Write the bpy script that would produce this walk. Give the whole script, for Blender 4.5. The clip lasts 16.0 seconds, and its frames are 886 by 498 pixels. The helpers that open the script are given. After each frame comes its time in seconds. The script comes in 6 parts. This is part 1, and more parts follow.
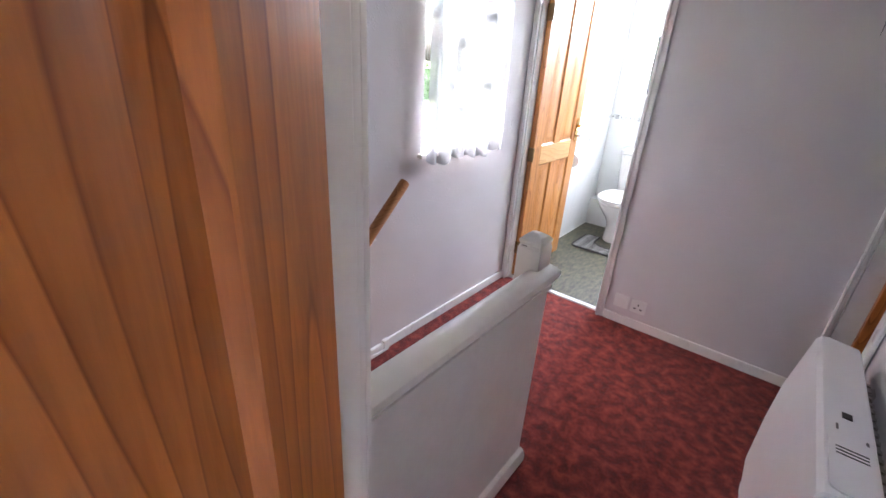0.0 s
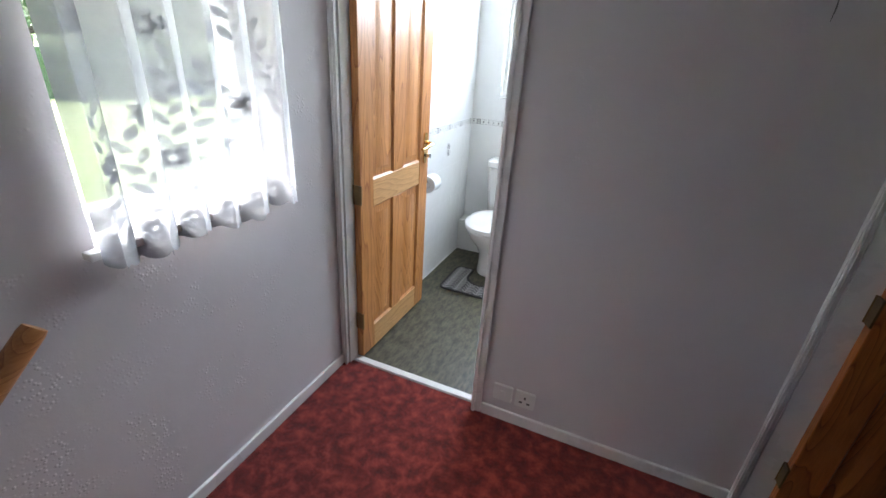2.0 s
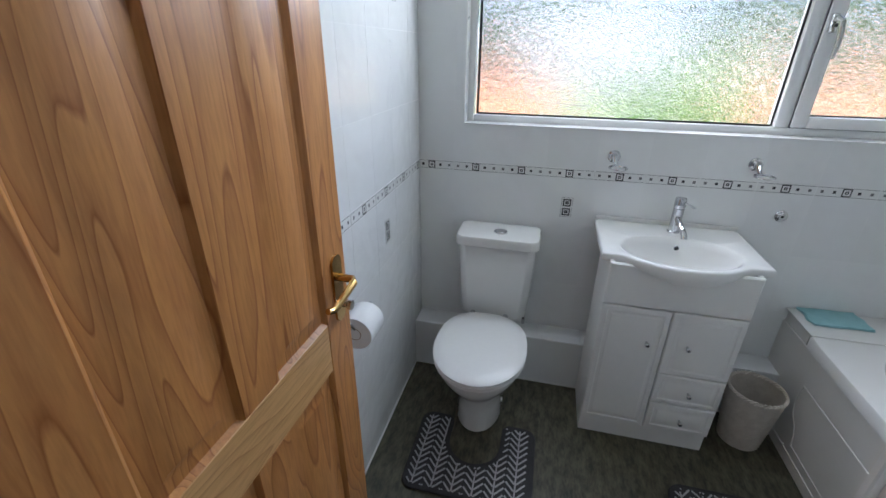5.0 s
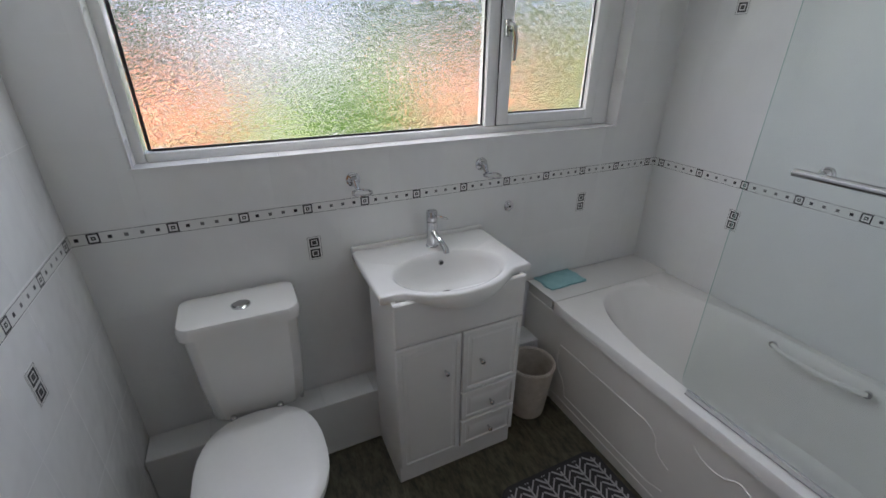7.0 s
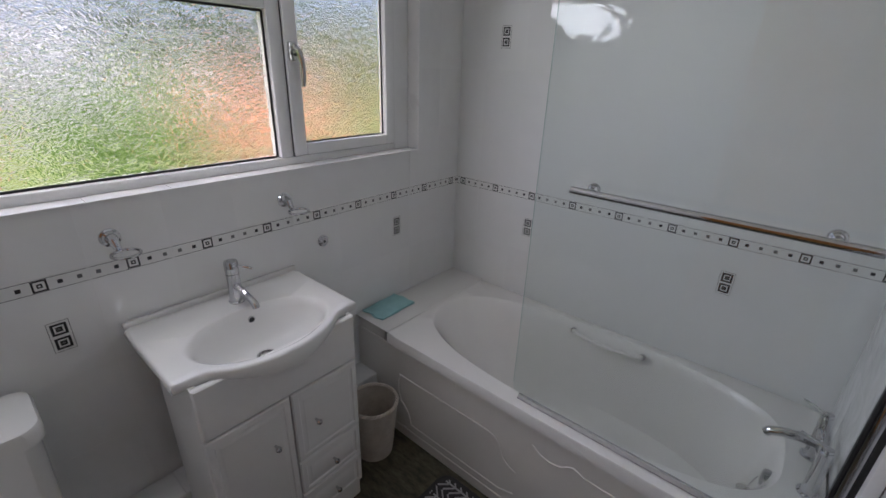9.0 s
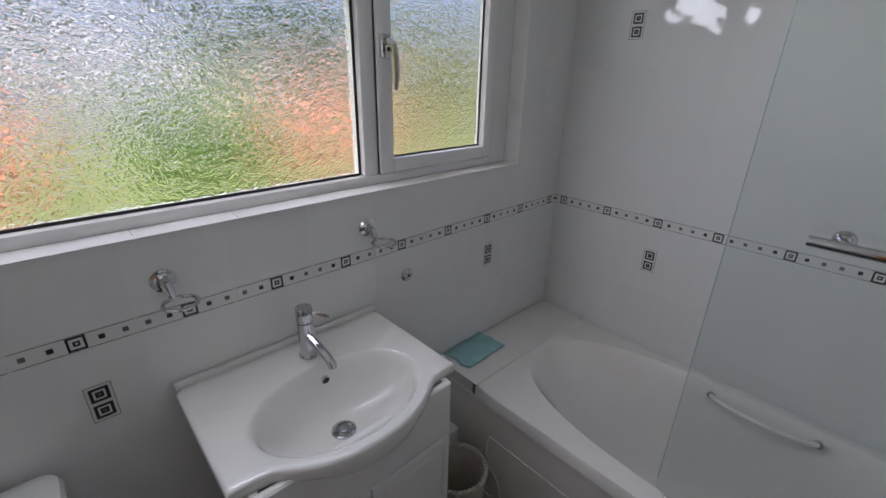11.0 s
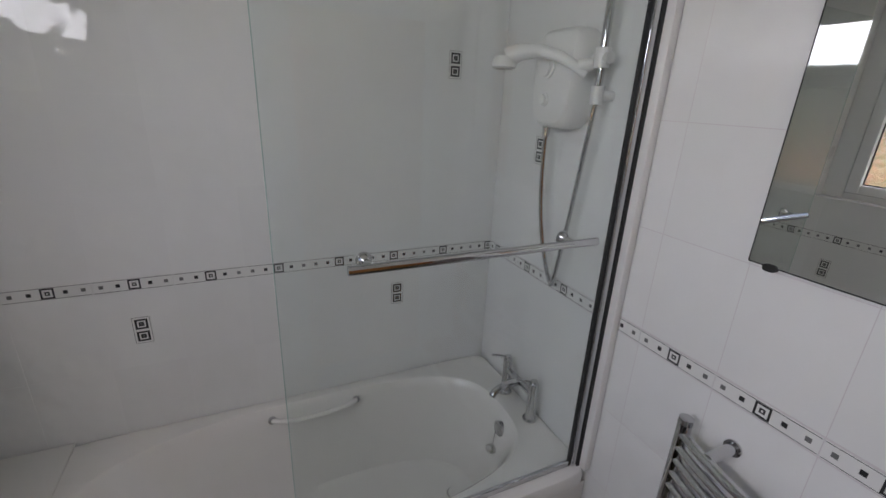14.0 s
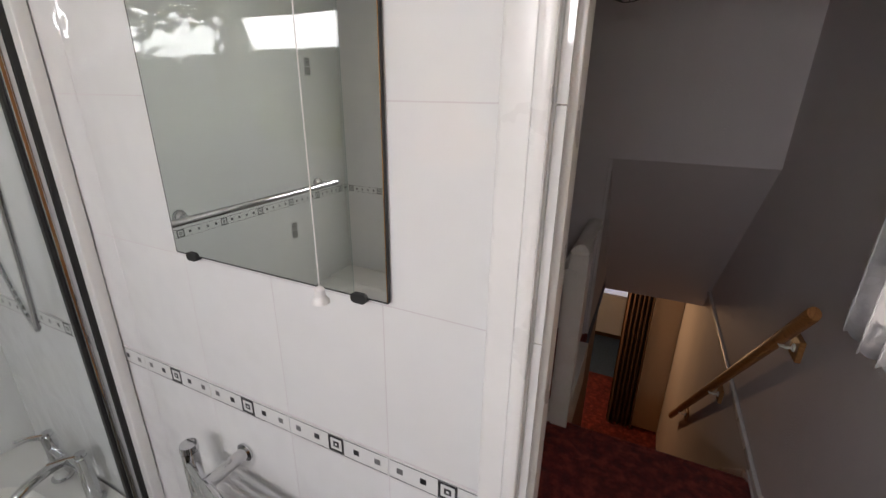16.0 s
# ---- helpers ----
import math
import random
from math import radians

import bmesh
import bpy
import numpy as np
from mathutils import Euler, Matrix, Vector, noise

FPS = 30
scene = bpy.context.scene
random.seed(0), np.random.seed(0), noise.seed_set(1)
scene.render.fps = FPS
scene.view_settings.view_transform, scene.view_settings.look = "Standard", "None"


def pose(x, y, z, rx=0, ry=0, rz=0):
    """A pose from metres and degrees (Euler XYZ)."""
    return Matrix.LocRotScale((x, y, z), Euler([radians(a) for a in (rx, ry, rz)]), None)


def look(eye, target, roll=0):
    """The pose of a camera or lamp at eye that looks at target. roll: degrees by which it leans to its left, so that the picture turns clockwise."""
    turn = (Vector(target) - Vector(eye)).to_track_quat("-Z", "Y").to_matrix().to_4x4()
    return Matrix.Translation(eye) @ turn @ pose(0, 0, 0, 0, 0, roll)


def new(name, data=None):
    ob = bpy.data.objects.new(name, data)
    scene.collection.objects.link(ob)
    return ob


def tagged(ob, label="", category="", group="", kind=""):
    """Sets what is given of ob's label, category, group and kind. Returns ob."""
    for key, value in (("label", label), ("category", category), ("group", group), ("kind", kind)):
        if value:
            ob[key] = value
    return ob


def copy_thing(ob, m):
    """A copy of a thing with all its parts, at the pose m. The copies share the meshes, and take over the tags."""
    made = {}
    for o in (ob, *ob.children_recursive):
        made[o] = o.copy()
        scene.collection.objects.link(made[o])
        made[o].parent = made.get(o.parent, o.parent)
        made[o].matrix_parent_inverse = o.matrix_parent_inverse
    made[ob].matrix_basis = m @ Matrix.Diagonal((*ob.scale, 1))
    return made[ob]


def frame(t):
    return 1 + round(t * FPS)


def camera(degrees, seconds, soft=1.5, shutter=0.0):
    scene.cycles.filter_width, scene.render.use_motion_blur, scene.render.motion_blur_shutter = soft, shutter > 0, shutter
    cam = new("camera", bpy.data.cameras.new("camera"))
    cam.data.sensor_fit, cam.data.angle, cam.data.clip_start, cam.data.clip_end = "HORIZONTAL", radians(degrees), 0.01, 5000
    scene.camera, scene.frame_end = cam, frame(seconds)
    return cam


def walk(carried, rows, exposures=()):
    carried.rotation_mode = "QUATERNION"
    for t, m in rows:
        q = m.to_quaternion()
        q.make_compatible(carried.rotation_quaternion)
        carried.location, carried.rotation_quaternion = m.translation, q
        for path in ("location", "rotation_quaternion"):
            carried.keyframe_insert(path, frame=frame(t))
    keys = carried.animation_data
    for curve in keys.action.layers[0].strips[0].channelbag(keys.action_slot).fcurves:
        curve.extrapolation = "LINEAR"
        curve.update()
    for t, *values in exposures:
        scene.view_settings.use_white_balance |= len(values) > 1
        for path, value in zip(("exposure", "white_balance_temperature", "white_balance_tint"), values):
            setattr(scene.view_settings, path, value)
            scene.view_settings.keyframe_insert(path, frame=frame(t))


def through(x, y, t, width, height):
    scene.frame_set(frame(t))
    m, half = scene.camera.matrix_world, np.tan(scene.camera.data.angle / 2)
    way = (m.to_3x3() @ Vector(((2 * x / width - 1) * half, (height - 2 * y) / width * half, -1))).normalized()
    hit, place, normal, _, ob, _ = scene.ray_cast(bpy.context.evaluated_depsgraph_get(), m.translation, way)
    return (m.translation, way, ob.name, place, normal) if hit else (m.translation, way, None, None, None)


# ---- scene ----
# ---- camera ----
cam = camera(92.0, 16.0)
PATH = [
    (0, (1.46, -2.627, 1.45), (0.341, -1.183, 0.637), 3.7),
    (0.5, (1.368, -2.398, 1.453), (0.465, -0.815, 0.63), 3.8),
    (1, (1.255, -2.156, 1.477), (0.559, -0.47, 0.657), 3.9),
    (1.5, (1.226, -1.879, 1.472), (0.561, -0.181, 0.652), 2.6),
    (2, (1.2, -1.597, 1.498), (0.515, 0.091, 0.672), 3.8),
    (2.5, (1.092, -1.349, 1.476), (0.368, 0.322, 0.649), 4.0),
    (3, (0.963, -1.089, 1.483), (0.206, 0.562, 0.645), 3.9),
    (3.5, (0.866, -0.798, 1.487), (0.072, 0.836, 0.652), 4.4),
    (6, (0.517, 0.034, 1.542), (0.613, 1.833, 0.672), -1.1),
    (6.5, (0.515, 0.126, 1.545), (0.907, 1.883, 0.674), -0.5),
    (7, (0.54, 0.217, 1.56), (1.306, 1.85, 0.696), 0.3),
    (7.5, (0.575, 0.268, 1.579), (1.669, 1.71, 0.73), 1.8),
    (8, (0.607, 0.285, 1.597), (1.913, 1.553, 0.768), 2.7),
    (10.5, (0.659, 0.471, 1.544), (2.107, 1.642, 0.814), 1.2),
    (11, (0.751, 0.67, 1.555), (2.016, 2.016, 0.787), 1.1),
    (11.5, (0.806, 0.84, 1.548), (1.972, 2.256, 0.751), 1.4),
    (12, (0.906, 1.016, 1.546), (2.458, 2.004, 0.763), 0.9),
    (12.5, (0.979, 1.071, 1.59), (2.809, 1.349, 0.832), -0.2),
    (13, (1.002, 1.013, 1.619), (2.849, 0.805, 0.881), 2.0),
    (13.5, (0.982, 0.957, 1.611), (2.776, 0.403, 0.921), 2.8),
    (14, (0.941, 0.894, 1.607), (2.647, 0.089, 0.942), 2.6),
    (14.5, (0.884, 0.783, 1.608), (2.472, -0.244, 0.957), 3.3),
    (15, (0.825, 0.647, 1.609), (2.254, -0.595, 0.966), 2.9),
    (15.5, (0.766, 0.535, 1.599), (1.942, -0.952, 0.958), 1.2),
    (16, (0.708, 0.425, 1.587), (1.519, -1.273, 0.908), 0.8),
]
SKY = 0.15
EXPOSURES = [(0.0, 5.35, 5700, 13), (0.6, 4.95, 5600, 9), (2.0, 4.35, 5600, 7), (3.5, 3.6, 5500, 7), (6.0, 2.6, 5600, 10), (7.0, 2.4, 5900, 12), (8.0, 2.15, 6000, 15), (10.5, 2.25, 6050, 17), (11.0, 2.0, 5950, 16),
             (12.4, 1.95, 6100, 17), (13.5, 2.25, 6300, 16), (14.0, 2.05, 6300, 16), (15.0, 1.95, 6300, 16), (15.5, 2.0, 6400, 16), (16.0, 2.6, 6700, 16)]
walk(cam, [(t, look(eye, target, roll)) for t, eye, target, roll in PATH], EXPOSURES)

# ---- world, sun, exposure ----
world = bpy.data.worlds.new("overcast_sky")
world.use_nodes = True
scene.world = world
wn = world.node_tree.nodes
sky = wn.new("ShaderNodeTexSky")
sky.sky_type = "NISHITA"
sky.sun_disc = False
sky.sun_elevation = radians(58)
sky.sun_rotation = radians(-98)
sky.air_density, sky.dust_density, sky.ozone_density = 0.6, 10.0, 0.4
world.node_tree.links.new(sky.outputs[0], wn["Background"].inputs[0])
wn["Background"].inputs[1].default_value = SKY
sun = new("sun", bpy.data.lights.new("sun", "SUN"))
sun.data.energy, sun.data.angle, sun.data.color = 0.08, radians(50), (1.0, 0.95, 0.88)
sun.matrix_world = look((-7.25, -1.0, 11.7), (0, 0, 0))

# area lamp added to stand in for bright sky in the bathroom window's top light
top_light = new("sky_in_top_light", bpy.data.lights.new("sky_in_top_light", "AREA"))
top_light.data.shape, top_light.data.size, top_light.data.size_y = "RECTANGLE", 1.06, 0.185
top_light.data.energy, top_light.data.color, top_light.data.spread = 1.9, (0.98, 0.985, 1.0), radians(162)
top_light.matrix_world = look((0.857, 1.741, 1.925), (0.857, 0.741, 1.50))

lamp = new("hall_lamp", bpy.data.lights.new("hall_lamp", "POINT"))
lamp.data.energy, lamp.data.color, lamp.data.shadow_soft_size = 3.0, (1.0, 0.62, 0.32), 0.06
lamp.location = (1.2, -4.6, -0.55)

# ---- plan ----
BW, BN, BE, BS = 0.042, 1.68, 2.38, 0.0      # bathroom faces: west, north, east, south
LW, LN, LE, LS = 0.075, -0.11, 1.87, -2.2    # landing faces
CEIL = 2.3
HALL = -2.6                                  # floor of the hall below
GROUND = -2.8
TILE, ROW = 0.203, 0.257                     # pitch of the wall tiles
BORDER = 1.043                               # middle of the patterned border
STAIR_X = 0.92                               # east side of the stair


# ---- materials ----
def material(name):
    m = bpy.data.materials.new(name)
    m.use_nodes = True
    return m, m.node_tree.nodes, m.node_tree.links, m.node_tree.nodes["Principled BSDF"]


def ramp(nodes, stops):
    r = nodes.new("ShaderNodeValToRGB")
    while len(r.color_ramp.elements) < len(stops):
        r.color_ramp.elements.new(0.5)
    for e, (p, c) in zip(r.color_ramp.elements, stops):
        e.position, e.color = p, (*c, 1)
    return r


def surface(name, a, b=None, rough=0.5, metal=0.0, coarse=3.0, fine=120.0, bump=0.1, depth=0.002, spread=0.35, coat=0.0, vary=0.0,
            stretch=(1, 1, 1), local=False, rough_vary=0.12, detail=3):
    """A principled surface whose colour drifts from a to b at two scales, with fine relief."""
    m, nodes, links, p = material(name)
    b = b or tuple(v * 0.88 for v in a)
    if local:
        co = nodes.new("ShaderNodeTexCoord").outputs["Object"]
    else:
        co = nodes.new("ShaderNodeNewGeometry").outputs["Position"]
    mp = nodes.new("ShaderNodeMapping")
    mp.inputs["Scale"].default_value = stretch
    links.new(co, mp.inputs["Vector"])
    n1, n2 = nodes.new("ShaderNodeTexNoise"), nodes.new("ShaderNodeTexNoise")
    n1.inputs["Scale"].default_value, n1.inputs["Detail"].default_value = coarse, 4
    n2.inputs["Scale"].default_value, n2.inputs["Detail"].default_value = fine, detail
    for n in (n1, n2):
        links.new(mp.outputs[0], n.inputs["Vector"])
    add = nodes.new("ShaderNodeMath")
    add.operation = "MULTIPLY_ADD"
    links.new(n2.outputs["Fac"], add.inputs[0])
    add.inputs[1].default_value = 0.5
    links.new(n1.outputs["Fac"], add.inputs[2])
    r = ramp(nodes, [(0.75 - spread, b), (0.75 + spread, a)])
    links.new(add.outputs[0], r.inputs[0])
    out = r.outputs[0]
    if vary:
        info = nodes.new("ShaderNodeObjectInfo")
        hsv = nodes.new("ShaderNodeHueSaturation")
        mr = nodes.new("ShaderNodeMapRange")
        mr.inputs["To Min"].default_value, mr.inputs["To Max"].default_value = 1 - vary, 1 + vary
        links.new(info.outputs["Random"], mr.inputs["Value"])
        links.new(mr.outputs[0], hsv.inputs["Value"])
        links.new(out, hsv.inputs["Color"])
        out = hsv.outputs[0]
    links.new(out, p.inputs["Base Color"])
    rr = nodes.new("ShaderNodeMapRange")
    rr.inputs["To Min"].default_value, rr.inputs["To Max"].default_value = max(rough - rough_vary * rough, 0.01), min(rough + rough_vary * rough, 1)
    links.new(n1.outputs["Fac"], rr.inputs["Value"])
    links.new(rr.outputs[0], p.inputs["Roughness"])
    p.inputs["Metallic"].default_value = metal
    p.inputs["Coat Weight"].default_value = coat
    p.inputs["Coat Roughness"].default_value = 0.06
    if bump:
        bp = nodes.new("ShaderNodeBump")
        bp.inputs["Strength"].default_value, bp.inputs["Distance"].default_value = bump, depth
        links.new(n2.outputs["Fac"], bp.inputs["Height"])
        links.new(bp.outputs[0], p.inputs["Normal"])
    return m


def wood(name, light, dark, along="z", rough=0.38, scale=9.0):
    """Pine with cathedral grain running along one axis of the object."""
    m, nodes, links, p = material(name)
    tc = nodes.new("ShaderNodeTexCoord")
    info = nodes.new("ShaderNodeObjectInfo")
    off = nodes.new("ShaderNodeVectorMath")
    off.operation = "MULTIPLY_ADD"
    off.inputs[1].default_value = (3.1, 2.3, 5.7)
    links.new(info.outputs["Random"], off.inputs[0])
    links.new(tc.outputs["Object"], off.inputs[2])
    mp = nodes.new("ShaderNodeMapping")
    mp.inputs["Scale"].default_value = {"z": (1, 1, 0.1), "x": (0.1, 1, 1), "y": (1, 0.1, 1)}[along]
    links.new(off.outputs[0], mp.inputs["Vector"])
    n = nodes.new("ShaderNodeTexNoise")
    n.inputs["Scale"].default_value, n.inputs["Detail"].default_value, n.inputs["Distortion"].default_value = scale, 1.0, 0.4
    links.new(mp.outputs[0], n.inputs["Vector"])
    rings = nodes.new("ShaderNodeMath")
    rings.operation = "MULTIPLY"
    rings.inputs[1].default_value = 15.0
    links.new(n.outputs["Fac"], rings.inputs[0])
    fr = nodes.new("ShaderNodeMath")
    fr.operation = "FRACT"
    links.new(rings.outputs[0], fr.inputs[0])
    pores = nodes.new("ShaderNodeTexNoise")
    pores.inputs["Scale"].default_value, pores.inputs["Detail"].default_value = 190, 3
    links.new(mp.outputs[0], pores.inputs["Vector"])
    mid = tuple(0.5 * (u + v) for u, v in zip(light, dark))
    r = ramp(nodes, [(0.0, light), (0.55, tuple(0.8 * u + 0.2 * v for u, v in zip(light, dark))), (0.85, mid), (0.93, dark), (1.0, light)])
    links.new(fr.outputs[0], r.inputs[0])
    mix = nodes.new("ShaderNodeMix")
    mix.data_type, mix.blend_type = "RGBA", "MULTIPLY"
    mix.inputs["Factor"].default_value = 0.35
    pr = ramp(nodes, [(0.35, (0.6, 0.5, 0.42)), (0.6, (1, 1, 1))])
    links.new(pores.outputs["Fac"], pr.inputs[0])
    links.new(r.outputs[0], mix.inputs["A"])
    links.new(pr.outputs[0], mix.inputs["B"])
    links.new(mix.outputs["Result"], p.inputs["Base Color"])
    p.inputs["Roughness"].default_value = rough
    bp = nodes.new("ShaderNodeBump")
    bp.inputs["Strength"].default_value, bp.inputs["Distance"].default_value = 0.15, 0.001
    links.new(pores.outputs["Fac"], bp.inputs["Height"])
    links.new(bp.outputs[0], p.inputs["Normal"])
    return m


def woodchip(name, a, b):
    """Painted woodchip paper: sparse raised chips over a soft orange-peel."""
    m, nodes, links, p = material(name)
    g = nodes.new("ShaderNodeNewGeometry")
    v = nodes.new("ShaderNodeTexVoronoi")
    v.inputs["Scale"].default_value = 85
    links.new(g.outputs["Position"], v.inputs["Vector"])
    mask = nodes.new("ShaderNodeTexNoise")
    mask.inputs["Scale"].default_value, mask.inputs["Detail"].default_value = 9, 5
    links.new(g.outputs["Position"], mask.inputs["Vector"])
    chip = nodes.new("ShaderNodeMapRange")
    chip.inputs["From Min"].default_value, chip.inputs["From Max"].default_value = 0.42, 0.05
    links.new(v.outputs["Distance"], chip.inputs["Value"])
    some = nodes.new("ShaderNodeMapRange")
    some.inputs["From Min"].default_value, some.inputs["From Max"].default_value = 0.5, 0.66
    links.new(mask.outputs["Fac"], some.inputs["Value"])
    mul = nodes.new("ShaderNodeMath")
    mul.operation = "MULTIPLY"
    links.new(chip.outputs[0], mul.inputs[0])
    links.new(some.outputs[0], mul.inputs[1])
    peel = nodes.new("ShaderNodeTexNoise")
    peel.inputs["Scale"].default_value, peel.inputs["Detail"].default_value = 60, 4
    links.new(g.outputs["Position"], peel.inputs["Vector"])
    add = nodes.new("ShaderNodeMath")
    add.operation = "MULTIPLY_ADD"
    add.inputs[1].default_value = 0.25
    links.new(peel.outputs["Fac"], add.inputs[0])
    links.new(mul.outputs[0], add.inputs[2])
    bp = nodes.new("ShaderNodeBump")
    bp.inputs["Strength"].default_value, bp.inputs["Distance"].default_value = 0.55, 0.0025
    links.new(add.outputs[0], bp.inputs["Height"])
    links.new(bp.outputs[0], p.inputs["Normal"])
    drift = nodes.new("ShaderNodeTexNoise")
    drift.inputs["Scale"].default_value, drift.inputs["Detail"].default_value = 1.3, 4
    links.new(g.outputs["Position"], drift.inputs["Vector"])
    r = ramp(nodes, [(0.3, b), (0.7, a)])
    links.new(drift.outputs["Fac"], r.inputs[0])
    links.new(r.outputs[0], p.inputs["Base Color"])
    p.inputs["Roughness"].default_value = 0.72
    return m


def carpet(name, light, mid, dark, scale=16.0):
    """Cut-pile carpet with a worn, marbled leaf pattern."""
    m, nodes, links, p = material(name)
    g = nodes.new("ShaderNodeNewGeometry")
    warp = nodes.new("ShaderNodeTexNoise")
    warp.inputs["Scale"].default_value, warp.inputs["Detail"].default_value = 7, 3
    links.new(g.outputs["Position"], warp.inputs["Vector"])
    mad = nodes.new("ShaderNodeVectorMath")
    mad.operation = "MULTIPLY_ADD"
    mad.inputs[1].default_value = (0.07, 0.07, 0.0)
    links.new(warp.outputs["Color"], mad.inputs[0])
    links.new(g.outputs["Position"], mad.inputs[2])
    n = nodes.new("ShaderNodeTexNoise")
    n.inputs["Scale"].default_value, n.inputs["Detail"].default_value, n.inputs["Roughness"].default_value = scale, 5, 0.62
    links.new(mad.outputs[0], n.inputs["Vector"])
    r = ramp(nodes, [(0.32, dark), (0.48, mid), (0.66, light)])
    links.new(n.outputs["Fac"], r.inputs[0])
    pile = nodes.new("ShaderNodeTexNoise")
    pile.inputs["Scale"].default_value, pile.inputs["Detail"].default_value = 420, 2
    links.new(g.outputs["Position"], pile.inputs["Vector"])
    mix = nodes.new("ShaderNodeMix")
    mix.data_type, mix.blend_type = "RGBA", "MULTIPLY"
    mix.inputs["Factor"].default_value = 0.55
    pr = ramp(nodes, [(0.3, (0.45, 0.45, 0.45)), (0.65, (1, 1, 1))])
    links.new(pile.outputs["Fac"], pr.inputs[0])
    links.new(r.outputs[0], mix.inputs["A"])
    links.new(pr.outputs[0], mix.inputs["B"])
    links.new(mix.outputs["Result"], p.inputs["Base Color"])
    p.inputs["Roughness"].default_value = 0.95
    p.inputs["Sheen Weight"].default_value = 0.08
    p.inputs["Sheen Roughness"].default_value = 0.5
    hsum = nodes.new("ShaderNodeMath")
    hsum.operation = "MULTIPLY_ADD"
    hsum.inputs[1].default_value = 0.5
    links.new(pile.outputs["Fac"], hsum.inputs[0])
    links.new(n.outputs["Fac"], hsum.inputs[2])
    bp = nodes.new("ShaderNodeBump")
    bp.inputs["Strength"].default_value, bp.inputs["Distance"].default_value = 0.8, 0.006
    links.new(hsum.outputs[0], bp.inputs["Height"])
    links.new(bp.outputs[0], p.inputs["Normal"])
    return m


def obscure_glass(name):
    """Patterned bathroom glass: rough transmission with short raised streaks."""
    m, nodes, links, p = material(name)
    g = nodes.new("ShaderNodeNewGeometry")
    warp = nodes.new("ShaderNodeTexNoise")
    warp.inputs["Scale"].default_value = 34
    links.new(g.outputs["Position"], warp.inputs["Vector"])
    mad = nodes.new("ShaderNodeVectorMath")
    mad.operation = "MULTIPLY_ADD"
    mad.inputs[1].default_value = (0.05, 0.05, 0.05)
    links.new(warp.outputs["Color"], mad.inputs[0])
    links.new(g.outputs["Position"], mad.inputs[2])
    mp = nodes.new("ShaderNodeMapping")
    mp.inputs["Scale"].default_value = (1.0, 1.0, 1.7)
    links.new(mad.outputs[0], mp.inputs["Vector"])
    n = nodes.new("ShaderNodeTexNoise")
    n.inputs["Scale"].default_value, n.inputs["Detail"].default_value = 75, 1.5
    links.new(mp.outputs[0], n.inputs["Vector"])
    bp = nodes.new("ShaderNodeBump")
    bp.inputs["Strength"].default_value, bp.inputs["Distance"].default_value = 0.62, 0.008
    links.new(n.outputs["Fac"], bp.inputs["Height"])
    links.new(bp.outputs[0], p.inputs["Normal"])
    p.inputs["Base Color"].default_value = (0.84, 0.86, 0.86, 1)
    p.inputs["Transmission Weight"].default_value = 1
    p.inputs["Roughness"].default_value = 0.16
    p.inputs["IOR"].default_value = 1.25
    return m


def clear_glass(name, tint=(0.97, 0.99, 0.985), opacity=0.06):
    """A thin pane: passes the light with a faint tint and mirrors it at grazing angles."""
    m, nodes, links, p = material(name)
    nodes.remove(p)
    t, gl, mix, f, pw, ma = (nodes.new("ShaderNode" + k) for k in ("BsdfTransparent", "BsdfGlossy", "MixShader", "LayerWeight", "Math", "Math"))
    t.inputs["Color"].default_value = (*tint, 1)
    gl.inputs["Roughness"].default_value = 0.015
    f.inputs["Blend"].default_value = 0.5
    pw.operation, ma.operation = "POWER", "MULTIPLY_ADD"
    pw.inputs[1].default_value, ma.inputs[1].default_value, ma.inputs[2].default_value = 5.0, 0.8, 0.035
    links.new(f.outputs["Facing"], pw.inputs[0])
    links.new(pw.outputs[0], ma.inputs[0])
    links.new(ma.outputs[0], mix.inputs[0])
    links.new(t.outputs[0], mix.inputs[1])
    links.new(gl.outputs[0], mix.inputs[2])
    links.new(mix.outputs[0], nodes["Material Output"].inputs[0])
    return m


def sheer(name, colour, see_through, through=0.65):
    """Net fabric: part of the light passes straight through, the rest is scattered on both sides."""
    m, nodes, links, p = material(name)
    nodes.remove(p)
    g = nodes.new("ShaderNodeNewGeometry")
    n = nodes.new("ShaderNodeTexNoise")
    n.inputs["Scale"].default_value, n.inputs["Detail"].default_value = 22, 4
    links.new(g.outputs["Position"], n.inputs["Vector"])
    mr = nodes.new("ShaderNodeMapRange")
    mr.inputs["To Min"].default_value, mr.inputs["To Max"].default_value = see_through - 0.12, see_through + 0.12
    links.new(n.outputs["Fac"], mr.inputs["Value"])
    d, tl, tr, m1, m2 = (nodes.new("ShaderNode" + k) for k in ("BsdfDiffuse", "BsdfTranslucent", "BsdfTransparent", "MixShader", "MixShader"))
    d.inputs["Color"].default_value = tl.inputs["Color"].default_value = (*colour, 1)
    m1.inputs[0].default_value = through
    links.new(d.outputs[0], m1.inputs[1])
    links.new(tl.outputs[0], m1.inputs[2])
    links.new(mr.outputs[0], m2.inputs[0])
    links.new(m1.outputs[0], m2.inputs[1])
    links.new(tr.outputs[0], m2.inputs[2])
    links.new(m2.outputs[0], nodes["Material Output"].inputs[0])
    return m


